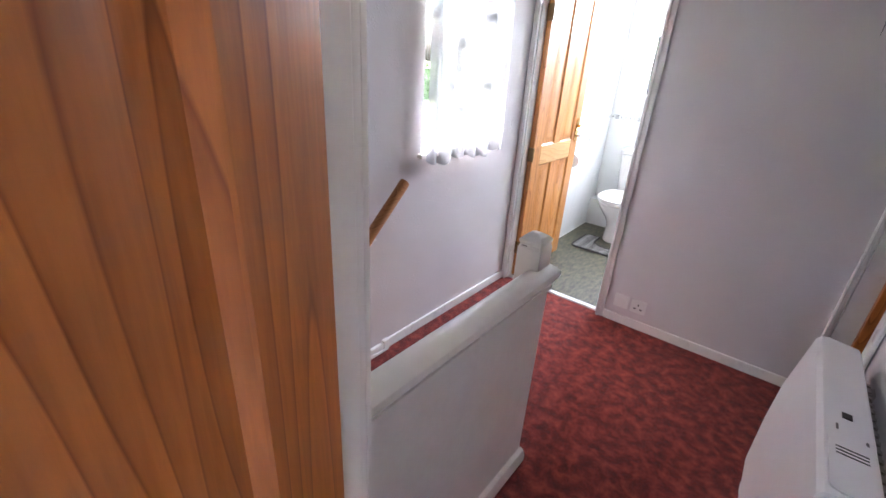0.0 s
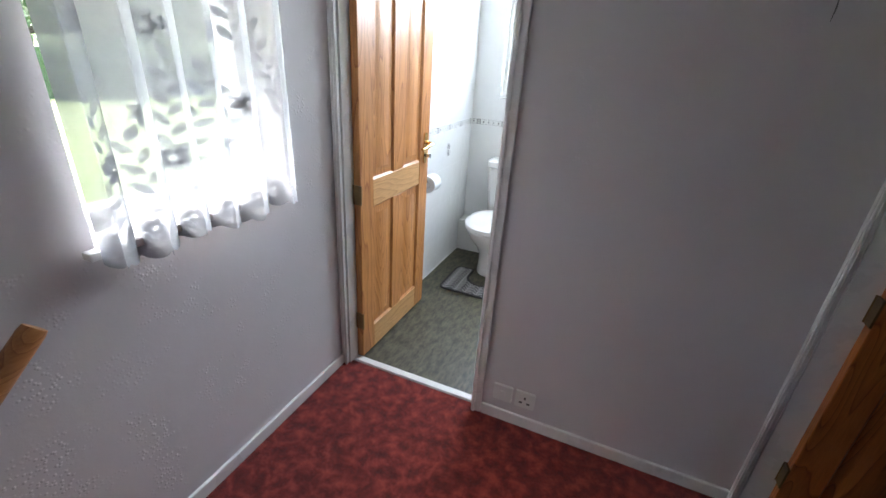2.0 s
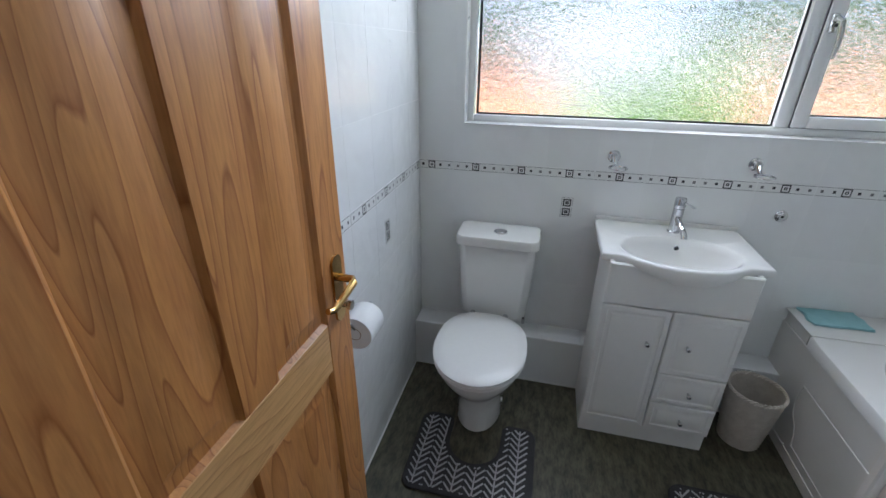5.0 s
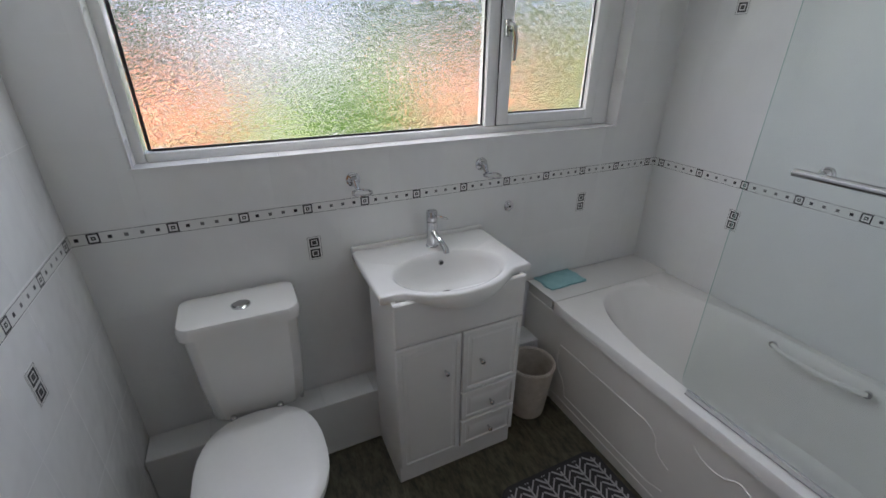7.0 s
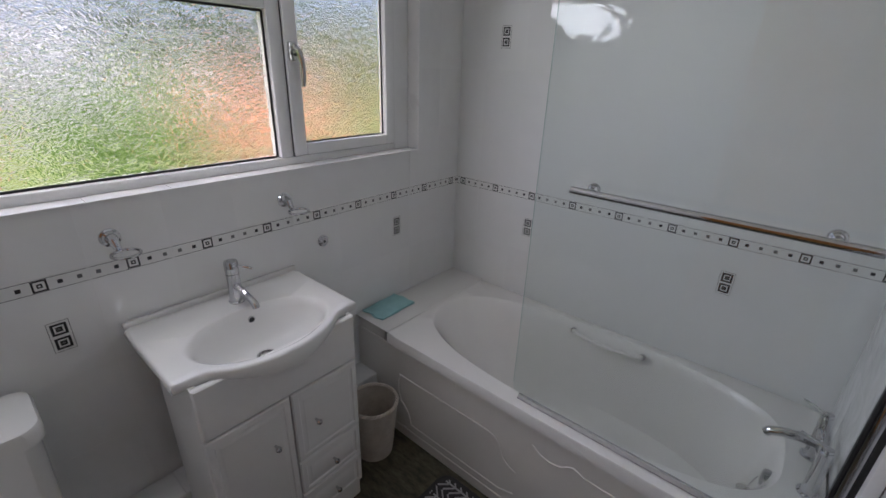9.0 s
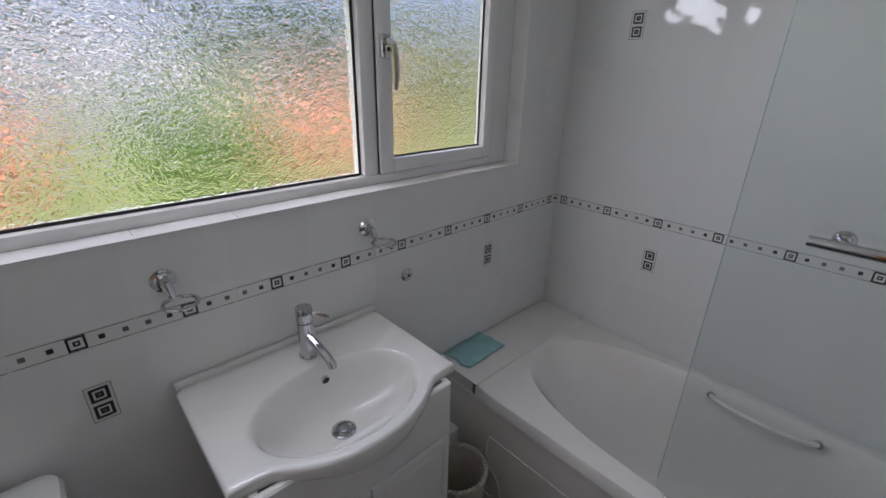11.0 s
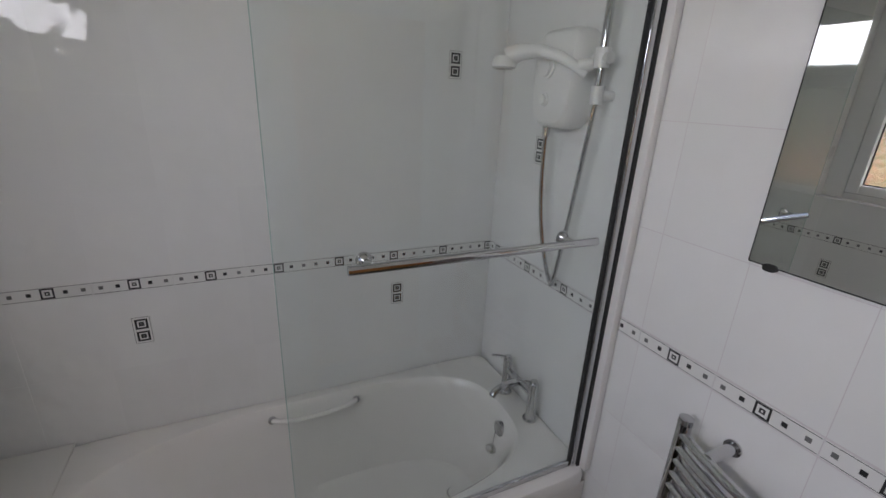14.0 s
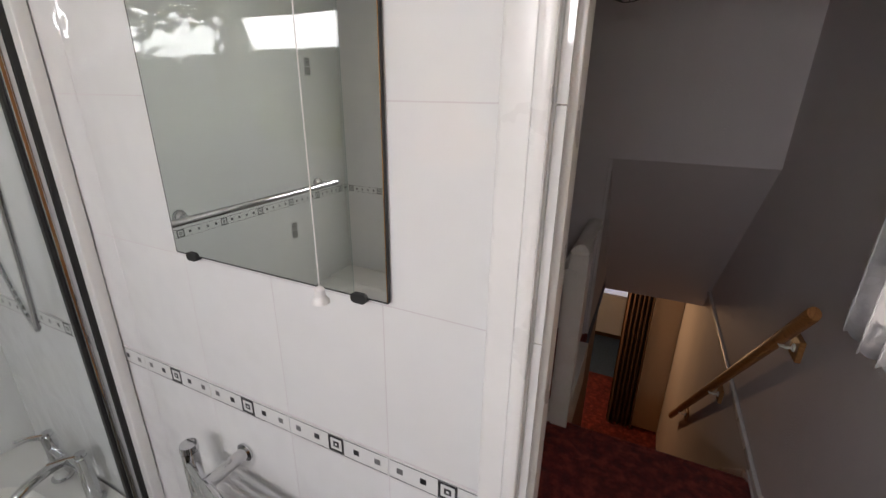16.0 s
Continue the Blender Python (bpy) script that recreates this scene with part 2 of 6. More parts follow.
M = {
    "wall": woodchip("lilac_white_woodchip", (0.69, 0.652, 0.655), (0.635, 0.60, 0.605)),
    "ceiling": surface("ceiling_paint", (0.78, 0.77, 0.75), (0.72, 0.71, 0.69), 0.8, coarse=2, fine=70, bump=0.15),
    "gloss": surface("white_gloss_paint", (0.86, 0.85, 0.83), (0.80, 0.79, 0.765), 0.28, coarse=6, fine=45, bump=0.12, depth=0.001),
    "cream_gloss": surface("aged_cream_gloss_paint", (0.83, 0.80, 0.74), (0.76, 0.725, 0.66), 0.3, coarse=7, fine=40, bump=0.15, depth=0.001),
    "tile": surface("white_wall_tile", (0.80, 0.80, 0.79), (0.77, 0.77, 0.755), 0.035, coarse=2, fine=15, bump=0.6, depth=0.005, detail=1, vary=0.015, rough_vary=0.3),
    "grout": surface("grey_white_grout", (0.79, 0.785, 0.775), (0.72, 0.715, 0.70), 0.85, fine=200, bump=0.2),
    "border": surface("border_tile_glaze", (0.79, 0.79, 0.77), (0.75, 0.75, 0.73), 0.12, fine=60, bump=0.05),
    "black": surface("black_ink", (0.016, 0.016, 0.018), (0.03, 0.03, 0.032), 0.3, fine=200, bump=0.05),
    # grey print, also used for black border squares lightened by glare
    "grey_ink": surface("grey_ink", (0.18, 0.18, 0.175), (0.1, 0.1, 0.1), 0.35, fine=200, bump=0.05),
    "ceramic": surface("white_sanitary_ceramic", (0.80, 0.79, 0.765), (0.77, 0.76, 0.735), 0.07, coarse=2, fine=12, bump=0.02, coat=0.4),
    "acrylic": surface("white_bath_acrylic", (0.79, 0.775, 0.745), (0.76, 0.745, 0.715), 0.14, coarse=2, fine=10, bump=0.02, coat=0.2),
    "panel": surface("ivory_bath_panel", (0.74, 0.715, 0.67), (0.70, 0.675, 0.63), 0.3, coarse=3, fine=30, bump=0.03),
    "plastic": surface("white_plastic", (0.80, 0.79, 0.77), (0.76, 0.75, 0.73), 0.3, coarse=4, fine=60, bump=0.03),
    "upvc": surface("white_upvc", (0.82, 0.82, 0.81), (0.78, 0.78, 0.77), 0.22, coarse=4, fine=30, bump=0.02),
    "gasket": surface("black_rubber_gasket", (0.02, 0.02, 0.02), None, 0.6, fine=80),
    "lacquer": surface("white_lacquered_board", (0.80, 0.79, 0.765), (0.76, 0.75, 0.73), 0.32, coarse=4, fine=35, bump=0.03),
    "chrome": surface("chrome", (0.62, 0.62, 0.63), (0.54, 0.54, 0.55), 0.06, 1.0, coarse=8, fine=60, bump=0.01),
    "steel": surface("brushed_steel", (0.62, 0.61, 0.59), (0.5, 0.49, 0.47), 0.22, 1.0, coarse=8, fine=200, bump=0.05),
    "brass": surface("polished_brass", (0.75, 0.50, 0.20), (0.6, 0.38, 0.13), 0.18, 1.0, coarse=14, fine=90, bump=0.03),
    "old_brass": surface("tarnished_brass", (0.30, 0.20, 0.09), (0.16, 0.11, 0.06), 0.4, 0.9, coarse=20, fine=120, bump=0.1),
    "mirror": surface("silvered_mirror", (0.86, 0.89, 0.87), (0.85, 0.88, 0.86), 0.008, 1.0, bump=0),
    "vinyl": surface("dark_grey_green_vinyl", (0.125, 0.112, 0.066), (0.032, 0.030, 0.019), 0.5, coarse=40, fine=130, bump=0.12, spread=0.20, stretch=(1, 0.35, 1)),
    "carpet": carpet("red_patterned_carpet", (0.34, 0.050, 0.034), (0.18, 0.0175, 0.0125), (0.085, 0.0085, 0.007), 19),
    "blue_carpet": carpet("blue_carpet", (0.10, 0.17, 0.30), (0.06, 0.11, 0.21), (0.04, 0.07, 0.14), 40),
    "pine": wood("lacquered_pine", (0.62, 0.285, 0.085), (0.36, 0.125, 0.030)),
    "pine_orange": wood("orange_varnished_pine", (0.58, 0.20, 0.045), (0.30, 0.085, 0.018)),
    "pine_orange_x": wood("orange_varnished_pine_rail", (0.60, 0.22, 0.055), (0.34, 0.10, 0.022), "x"),
    "pine_x": wood("lacquered_pine_rail", (0.74, 0.44, 0.18), (0.54, 0.27, 0.09), "x"),
    "rail_wood": wood("orange_handrail_wood", (0.42, 0.19, 0.06), (0.24, 0.09, 0.026), "y"),
    "block_wood": wood("sawn_pine_block", (0.40, 0.20, 0.075), (0.24, 0.1, 0.03), "y"),
    "dark_wood": wood("dark_hall_wood", (0.10, 0.045, 0.02), (0.04, 0.018, 0.008)),
    "obscure": obscure_glass("obscure_glass"),
    "clear": clear_glass("clear_glass"),
    "screen": clear_glass("shower_glass", (0.955, 0.978, 0.972)),
    "screen_edge": surface("green_glass_edge", (0.36, 0.50, 0.46), None, 0.15, bump=0),
    "net": sheer("white_net", (0.46, 0.475, 0.495), 0.16, 0.13),
    "lace": sheer("white_lace_motif", (0.48, 0.495, 0.52), 0.13, 0.34),
    "wicker": surface("whitewashed_wicker", (0.66, 0.60, 0.52), (0.50, 0.44, 0.37), 0.6, coarse=30, fine=160, bump=0.25),
    "mat_grey": surface("charcoal_bath_mat", (0.060, 0.056, 0.058), (0.034, 0.032, 0.034), 0.95, coarse=20, fine=500, bump=0.7, depth=0.004),
    "mat_white": surface("pale_grey_mat_yarn", (0.55, 0.53, 0.53), (0.42, 0.41, 0.41), 0.95, coarse=30, fine=500, bump=0.7, depth=0.004),
    "teal": surface("teal_microfibre", (0.36, 0.60, 0.62), (0.29, 0.52, 0.54), 0.9, coarse=30, fine=420, bump=0.5, depth=0.003),
    "paper": surface("white_tissue", (0.82, 0.82, 0.82), (0.76, 0.76, 0.76), 0.9, fine=260, bump=0.3),
    "card": surface("brown_card", (0.36, 0.24, 0.15), None, 0.8, fine=200),
    "heater": surface("white_enamelled_steel", (0.80, 0.80, 0.81), (0.77, 0.77, 0.78), 0.3, coarse=5, fine=50, bump=0.02),
    "hall_wall": surface("cream_hall_wall", (0.62, 0.50, 0.36), (0.55, 0.44, 0.31), 0.8, coarse=2, fine=80),
    "curtain_brown": surface("brown_curtain", (0.12, 0.065, 0.035), (0.06, 0.032, 0.018), 0.9, coarse=14, fine=200, bump=0.3),
    "grass": surface("lawn", (0.145, 0.18, 0.05), (0.085, 0.115, 0.03), 0.95, coarse=0.6, fine=30, bump=0.3, depth=0.03),
    "brick": surface("orange_brick", (0.42, 0.17, 0.085), (0.30, 0.115, 0.06), 0.85, coarse=1.5, fine=24, bump=0.3),
    "render": surface("white_render", (0.52, 0.52, 0.54), (0.46, 0.46, 0.48), 0.85, coarse=1, fine=20),
    "slate": surface("grey_roof", (0.30, 0.31, 0.33), (0.22, 0.23, 0.25), 0.7, coarse=1, fine=20),
    "leaf": surface("green_leaves", (0.07, 0.12, 0.03), (0.035, 0.065, 0.016), 0.6, coarse=1.5, fine=9, bump=0),
    "leaf_bright": surface("bright_hedge_leaves", (0.12, 0.22, 0.035), (0.07, 0.14, 0.022), 0.6, coarse=1.5, fine=9, bump=0),
    "leaf_yellow": surface("yellow_green_leaves", (0.20, 0.20, 0.035), (0.11, 0.135, 0.02), 0.6, coarse=1.5, fine=9, bump=0),
    "bark": surface("bark", (0.09, 0.065, 0.045), (0.05, 0.035, 0.025), 0.9, coarse=6, fine=40, bump=0.5, depth=0.02),
    "window_dark": surface("far_window_glass", (0.05, 0.06, 0.07), None, 0.1, bump=0),
}


# ---- mesh helpers ----
def box(bm, x0, x1, y0, y1, z0, z1, bevel=0.0, seg=2):
    v = [bm.verts.new((x, y, z)) for x in (x0, x1) for y in (y0, y1) for z in (z0, z1)]
    fs = [bm.faces.new([v[i] for i in q]) for q in ((0, 1, 3, 2), (4, 6, 7, 5), (0, 4, 5, 1), (2, 3, 7, 6), (0, 2, 6, 4), (1, 5, 7, 3))]
    if bevel:
        es = list({e for f in fs for e in f.edges})
        bmesh.ops.bevel(bm, geom=es, offset=bevel, segments=seg, profile=0.5, affect="EDGES")
    return bm


def loft(bm, rings, close=True, caps=True):
    """Skin between rings of points (each ring the same length)."""
    vs = [[bm.verts.new(p) for p in r] for r in rings]
    n = len(vs[0])
    for a, b in zip(vs, vs[1:]):
        for i in range(n if close else n - 1):
            j = (i + 1) % n
            bm.faces.new((a[i], a[j], b[j], b[i]))
    if caps and close:
        bm.faces.new(vs[0][::-1])
        bm.faces.new(vs[-1])
    return bm


def tube(bm, pts, r, seg=10, caps=True):
    """A round bar along points; r is a number or one for each point."""
    pts = [Vector(p) for p in pts]
    rs = r if isinstance(r, (list, tuple)) else [r] * len(pts)
    rings, side = [], None
    for i, p in enumerate(pts):
        d = (pts[min(i + 1, len(pts) - 1)] - pts[max(i - 1, 0)]).normalized()
        if side is None:
            side = d.orthogonal().normalized()
        else:
            side = (side - d * side.dot(d)).normalized()
        up = d.cross(side)
        rings.append([p + rs[i] * (math.cos(a) * side + math.sin(a) * up) for a in (2 * math.pi * k / seg for k in range(seg))])
    return loft(bm, rings, caps=caps)


def lathe(bm, profile, centre=(0, 0, 0), axis="z", seg=24, caps=True):
    """Turn (radius, height) pairs about an axis through centre."""
    c = Vector(centre)
    rings = []
    for r, h in profile:
        ring = []
        for k in range(seg):
            a = 2 * math.pi * k / seg
            u, v = r * math.cos(a), r * math.sin(a)
            ring.append(c + Vector({"z": (u, v, h), "y": (u, h, -v), "x": (h, u, v)}[axis]))
        rings.append(ring)
    return loft(bm, rings, caps=caps)


def prism(bm, outline, z0, z1, axis="z"):
    """Extrude a 2D outline along an axis: (u, v) are the two other axes in order."""
    def p(u, v, h):
        return {"z": (u, v, h), "y": (u, h, v), "x": (h, u, v)}[axis]
    return loft(bm, [[p(u, v, z0) for u, v in outline], [p(u, v, z1) for u, v in outline]])


def rounded(w, d, r, seg=5, cx=0.0, cy=0.0):
    """Outline of a rounded rectangle."""
    out = []
    for sx, sy, a0 in ((1, 1, 0), (-1, 1, 90), (-1, -1, 180), (1, -1, 270)):
        for k in range(seg + 1):
            a = radians(a0 + 90 * k / seg)
            out.append((cx + sx * (w / 2 - r) + r * math.cos(a), cy + sy * (d / 2 - r) + r * math.sin(a)))
    return out


def part(name, bm, mats, parent=None, label="", smooth=35):
    """Link a bmesh as one mesh object, under a thing or a part."""
    bmesh.ops.recalc_face_normals(bm, faces=bm.faces[:])
    for e in bm.edges:
        if len(e.link_faces) == 2:
            turn = e.calc_face_angle(0)
            a, b = sorted(f.calc_area() for f in e.link_faces)
            if turn > radians(smooth) or (turn > radians(12) and a < 0.08 * b):
                e.smooth = False
    for f in bm.faces:
        f.smooth = smooth > 0
    me = bpy.data.meshes.new(name)
    bm.to_mesh(me)
    bm.free()
    for m in (mats if isinstance(mats, (list, tuple)) else [mats]):
        me.materials.append(M[m])
    ob = new(name, me)
    ob.parent = parent
    if label:
        tagged(ob, label)
    return ob


def thing(name, label, category, at=(0, 0, 0), turn=0.0, group="", kind=""):
    ob = new(name)
    ob.empty_display_size = 0.1
    ob.matrix_basis = pose(*at, 0, 0, turn)
    return tagged(ob, label, category, group, kind)


def structure(name, bm, mat, label="", smooth=35):
    return tagged(part(name, bm, mat, None, label, smooth), kind="structure")


def nb():
    return bmesh.new()


def slab(name, boxes, mat, label=""):
    bm = nb()
    for b in boxes:
        box(bm, *b)
    return structure(name, bm, mat, label, 0)


# ---- the large structure ----
WIN = (0.240, 2.083, 1.232, 2.10)       # bathroom window opening: x0, x1, z0, z1
LWIN = (-1.06, -0.40, 1.02, 2.05)       # landing window opening: y0, y1, z0, z1
slab("wall_north", [(-0.21, WIN[0], 1.6815, 1.812, HALL, CEIL), (WIN[1], 2.6, 1.6815, 1.812, HALL, CEIL),
                    (WIN[0], WIN[1], 1.6815, 1.812, HALL, WIN[2] - 0.006), (WIN[0], WIN[1], 1.6815, 1.812, WIN[3], CEIL)], "grout", "tiled outer bathroom wall with a wide window opening")
slab("wall_bathroom_west", [(-0.21, BW - 0.0015, -0.05, 1.683, HALL, CEIL)], "grout", "tiled side wall of the bathroom")
slab("wall_bathroom_east", [(BE + 0.0015, 2.6, -0.05, 1.683, 0, CEIL)], "grout", "tiled wall beside the bath")
slab("wall_divider", [(BW - 0.003, 0.10, LN, -0.0015, 0, CEIL), (0.815, 2.6, LN, -0.0015, 0, CEIL), (0.10, 0.815, LN, -0.0015, 2.0, CEIL)], "wall",
     "partition between landing and bathroom with a doorway")
slab("wall_landing_west", [(-0.21, LW, LWIN[1], -0.05, HALL, CEIL), (-0.21, LW, -6.6, LWIN[0], HALL, CEIL),
                           (-0.21, LW, LWIN[0], LWIN[1], HALL, LWIN[2]), (-0.21, LW, LWIN[0], LWIN[1], LWIN[3], CEIL)], "wall",
     "lilac-white woodchip wall beside the stair with a window")
slab("wall_landing_east", [(LE, 1.97, -2.53, -0.80, 0, CEIL), (LE, 1.97, -0.80, LN, 2.0, CEIL)], "wall", "lilac-white landing wall with a doorway")
slab("wall_landing_south", [(LW, 0.941, -2.51, -2.41, 1.235, CEIL),
                            (0.941, 1.18, -2.51, -2.41, 0, CEIL), (1.18, LE, -2.51, -2.41, 2.0, CEIL)], "wall", "landing wall over the stair with the bedroom doorway")
slab("wall_bedroom", [(1.97, 2.07, -5.1, -2.2, 0, CEIL), (LW, 0.2, -5.1, -5.0, 0, CEIL), (1.62, 1.97, -5.1, -5.0, 0, CEIL), (0.2, 1.62, -5.1, -5.0, 0, 0.35), (0.2, 1.62, -5.1, -5.0, 2.2, CEIL)], "wall", "plain bedroom wall")
# unseen walls, closed without a window to block daylight from the east
slab("wall_east_room", [(3.5, 3.6, -2.3, -0.1, 0, CEIL), (1.97, 3.5, -2.4, -2.3, 0, CEIL), (2.6, 3.5, -0.11, -0.01, 0, CEIL)], "wall", "unseen plain wall that keeps the room beyond the open door dark")
slab("ceiling", [(-0.21, 3.6, -5.1, 1.93, CEIL, CEIL + 0.12)], "ceiling", "white painted ceiling")
slab("floor_bathroom", [(BW - 0.003, BE + 0.003, -0.055, 1.683, -0.12, 0)], "vinyl", "dark grey-green marbled vinyl bathroom floor")
slab("floor_landing", [(STAIR_X, LE + 0.05, -2.43, -0.055, -0.2, 0), (LW, STAIR_X, -1.45, -0.055, -0.2, 0)], "carpet", "red patterned landing carpet")
slab("floor_bedroom", [(STAIR_X, 1.97, -5.0, -2.43, -0.2, 0), (LW, STAIR_X, -5.0, -3.77, -0.2, 0)], "blue_carpet", "plain bedroom carpet")
slab("floor_east_room", [(LE + 0.05, 3.5, -2.3, -0.11, -0.2, 0)], "blue_carpet", "blue carpet in the room beyond the open door")
bm = nb()
prism(bm, [(-2.415, 1.238), (-3.77, -0.2), (-3.77, -0.08), (-2.415, 1.37)], LW, STAIR_X + 0.02, "x")
structure("stair_soffit", bm, "wall", "sloping plaster soffit over the stair", 0)
slab("wall_stair_side", [(STAIR_X + 0.03, STAIR_X + 0.1, -3.77, -1.42, HALL, -0.2)], "dark_wood", "dark timber wall under the landing beside the stair")
bm = nb()
prism(bm, [(-2.425, 0.0), (-3.77, 0.0), (-3.77, -0.08), (-2.425, 1.28)], STAIR_X + 0.0, STAIR_X + 0.02, "x")
structure("bulkhead_side", bm, "wall", "side of the boxed-in stair bulkhead", 0)
slab("wall_stair_end", [(LW, STAIR_X + 0.1, -1.42, -1.34, HALL, -0.2)], "hall_wall", "wall under the landing")
# hall below and the room glimpsed beyond it
slab("floor_hall", [(LW, 2.2, -5.9, -1.4, HALL - 0.1, HALL)], "carpet", "red carpet of the hall below")
slab("ceiling_hall", [(LW, 2.3, -8.3, -3.79, -0.2, -0.08)], "ceiling", "hall ceiling")
slab("wall_hall", [(LW, 0.34, -5.0, -4.9, HALL, -0.2), (0.34, 0.42, -5.9, -4.9, HALL, -0.2), (2.2, 2.3, -8.3, -1.4, HALL, -0.2), (1.02, 2.2, -3.78, -3.7, HALL, -0.2)], "hall_wall", "cream hall wall")
slab("wall_kitchen", [(LW, 0.42, -6.0, -5.9, HALL, -0.2), (1.35, 2.2, -6.0, -5.9, HALL, -0.2), (LW, 0.15, -8.3, -6.0, HALL, -0.2)], "hall_wall", "cream wall around the lower doorway")
slab("floor_kitchen", [(LW, 2.2, -8.3, -5.9, HALL - 0.1, HALL)], "blue_carpet", "blue floor of the room below")


# ---- doors, frames, windows ----
def panel_door(name, label, width, at, turn, swing=1, handle=True, height=1.97, timber="pine"):
    """Four-panelled pine door; its own x runs from the hinges to the free edge, z up, y through the leaf."""
    d = thing(name, label, "door", at, turn, kind="structure")
    th, st, mu = 0.036, 0.105, 0.10
    lock, bot, top = (0.81, 0.94), (0.0, 0.14), (1.86, height)
    for x0, x1 in ((0, st), (width - st, width)):
        part("stile", box(nb(), x0, x1, -th / 2, th / 2, 0, height, 0.002, 1), timber, d)
    for z0, z1 in (bot, lock, top):
        part("rail", box(nb(), st, width - st, -th / 2 + 0.0004, th / 2 - 0.0004, z0, z1, 0.0015, 1), timber + "_x", d)
    mid = width / 2
    for z0, z1 in ((bot[1], lock[0]), (lock[1], top[0])):
        part("muntin", box(nb(), mid - mu / 2, mid + mu / 2, -th / 2 + 0.0006, th / 2 - 0.0006, z0, z1, 0.0015, 1), timber, d)
        for x0, x1 in ((st, mid - mu / 2), (mid + mu / 2, width - st)):
            bm = nb()
            for s in (-1, 1):
                cx, w, zc, h = (x0 + x1) / 2, (x1 - x0) / 2, (z0 + z1) / 2, (z1 - z0) / 2
                rings = []
                for inset, y in ((0, 0.016), (0.008, 0.007), (0.03, 0.007), (0.045, 0.011)):
                    rings.append([(cx + u * (w - inset), s * y, zc + v * (h - inset)) for u, v in ((-1, -1), (1, -1), (1, 1), (-1, 1))])
                vs = [[bm.verts.new(p) for p in r] for r in rings]
                for a, b in zip(vs, vs[1:]):
                    for i in range(4):
                        bm.faces.new((a[i], a[(i + 1) % 4], b[(i + 1) % 4], b[i]))
                bm.faces.new(vs[-1])
            part("panel", bm, timber, d, smooth=20)
    if handle:
        for s in (-1, 1):
            x = width - 0.048
            bm = nb()
            prism(bm, [(x + u, 1.005 + v) for u, v in rounded(0.04, 0.17, 0.018, 4)], s * th / 2, s * (th / 2 + 0.006), "y")
            pl = part("handle_plate", bm, "brass", d, "polished brass backplate")
            bm = nb()
            y0, y1 = s * (th / 2 + 0.004), s * (th / 2 + 0.05)
            tube(bm, [(x, y0, 1.035), (x, y1 - s * 0.008, 1.035), (x - 0.012, y1, 1.034), (x - 0.06, y1, 1.026), (x - 0.10, y1 - s * 0.004, 1.016), (x - 0.118, y1 - s * 0.008, 1.022)],
                 [0.010, 0.009, 0.009, 0.0085, 0.008, 0.007], 10)
            part("lever", bm, "brass", pl, "curved brass lever")
            bm = nb()
            lathe(bm, [(0.0, 0), (0.008, 0), (0.008, 0.018), (0.012, 0.022), (0.012, 0.03), (0.0, 0.032)][1:5], (x, s * (th / 2 + 0.005), 0.965), "y", 12)
            if s < 0:
                for v in bm.verts:
                    v.co.y = 2 * (-(th / 2 + 0.005)) - v.co.y
            part("thumb_turn", bm, "chrome", pl, "small chrome thumb turn")
    for z in (0.22, 0.89, 1.72):
        bm = nb()
        box(bm, -0.006, 0.0, swing * -th / 2, swing * th / 2, z - 0.045, z + 0.045)
        tube(bm, [(-0.004, swing * -(th / 2 + 0.004), z - 0.045), (-0.004, swing * -(th / 2 + 0.004), z + 0.045)], 0.006, 8)
        part("hinge", bm, "old_brass", d, "tarnished brass butt hinge")
    return d


def casing(name, label, boxes, mat="gloss", bevel=0.006):
    """Joinery of several boards, one mesh each."""
    if len(boxes) == 1:
        return structure(name, box(nb(), *boxes[0], bevel=bevel, seg=2), mat, label)
    c = thing(name, label, "trim", (boxes[0][0], boxes[0][2], 0), kind="structure")
    for b in boxes:
        ob = part("board" if b[5] - b[4] < 1 or max(b[1] - b[0], b[3] - b[2]) > 0.04 else "bead", box(nb(), *b, bevel=bevel, seg=2), mat, c)
        ob.data.transform(Matrix.Translation((-boxes[0][0], -boxes[0][2], 0)))
    return c


# bathroom doorway
casing("door_lining_bathroom", "white gloss door lining", [(0.10, 0.118, LN + 0.002, -0.004, 0, 2.0), (0.797, 0.815, LN + 0.002, -0.004, 0, 2.0), (0.118, 0.797, LN + 0.002, -0.004, 1.985, 2.003),
       (0.785, 0.7965, -0.095, -0.055, 0, 1.985)], bevel=0.002)
casing("architrave_landing", "white gloss architrave on the landing", [(0.076, 0.112, LN - 0.016, LN - 0.001, 0.0, 2.05), (0.800, 0.840, LN - 0.016, LN - 0.001, 0.0, 2.05), (0.112, 0.800, LN - 0.016, LN - 0.001, 1.99, 2.05),
       (0.098, 0.114, LN - 0.022, LN - 0.015, 0.0, 2.0), (0.798, 0.813, LN - 0.022, LN - 0.015, 0.0, 2.0)])
casing("architrave_bathroom", "white gloss architrave in the bathroom", [(0.798, 0.848, 0.0015, 0.019, 0.0, 2.05), (BW + 0.001, 0.112, 0.0015, 0.019, 0, 2.05), (0.112, 0.798, 0.0015, 0.019, 1.99, 2.05),
       (0.796, 0.814, 0.018, 0.026, 0.0, 2.0)])
bm = nb()
prism(bm, [(-0.085, 0.0005), (-0.078, 0.008), (-0.045, 0.008), (-0.036, 0.0005)], 0.118, 0.797, "x")
structure("threshold_strip", bm, "gloss", "white-painted threshold strip between carpet and vinyl")
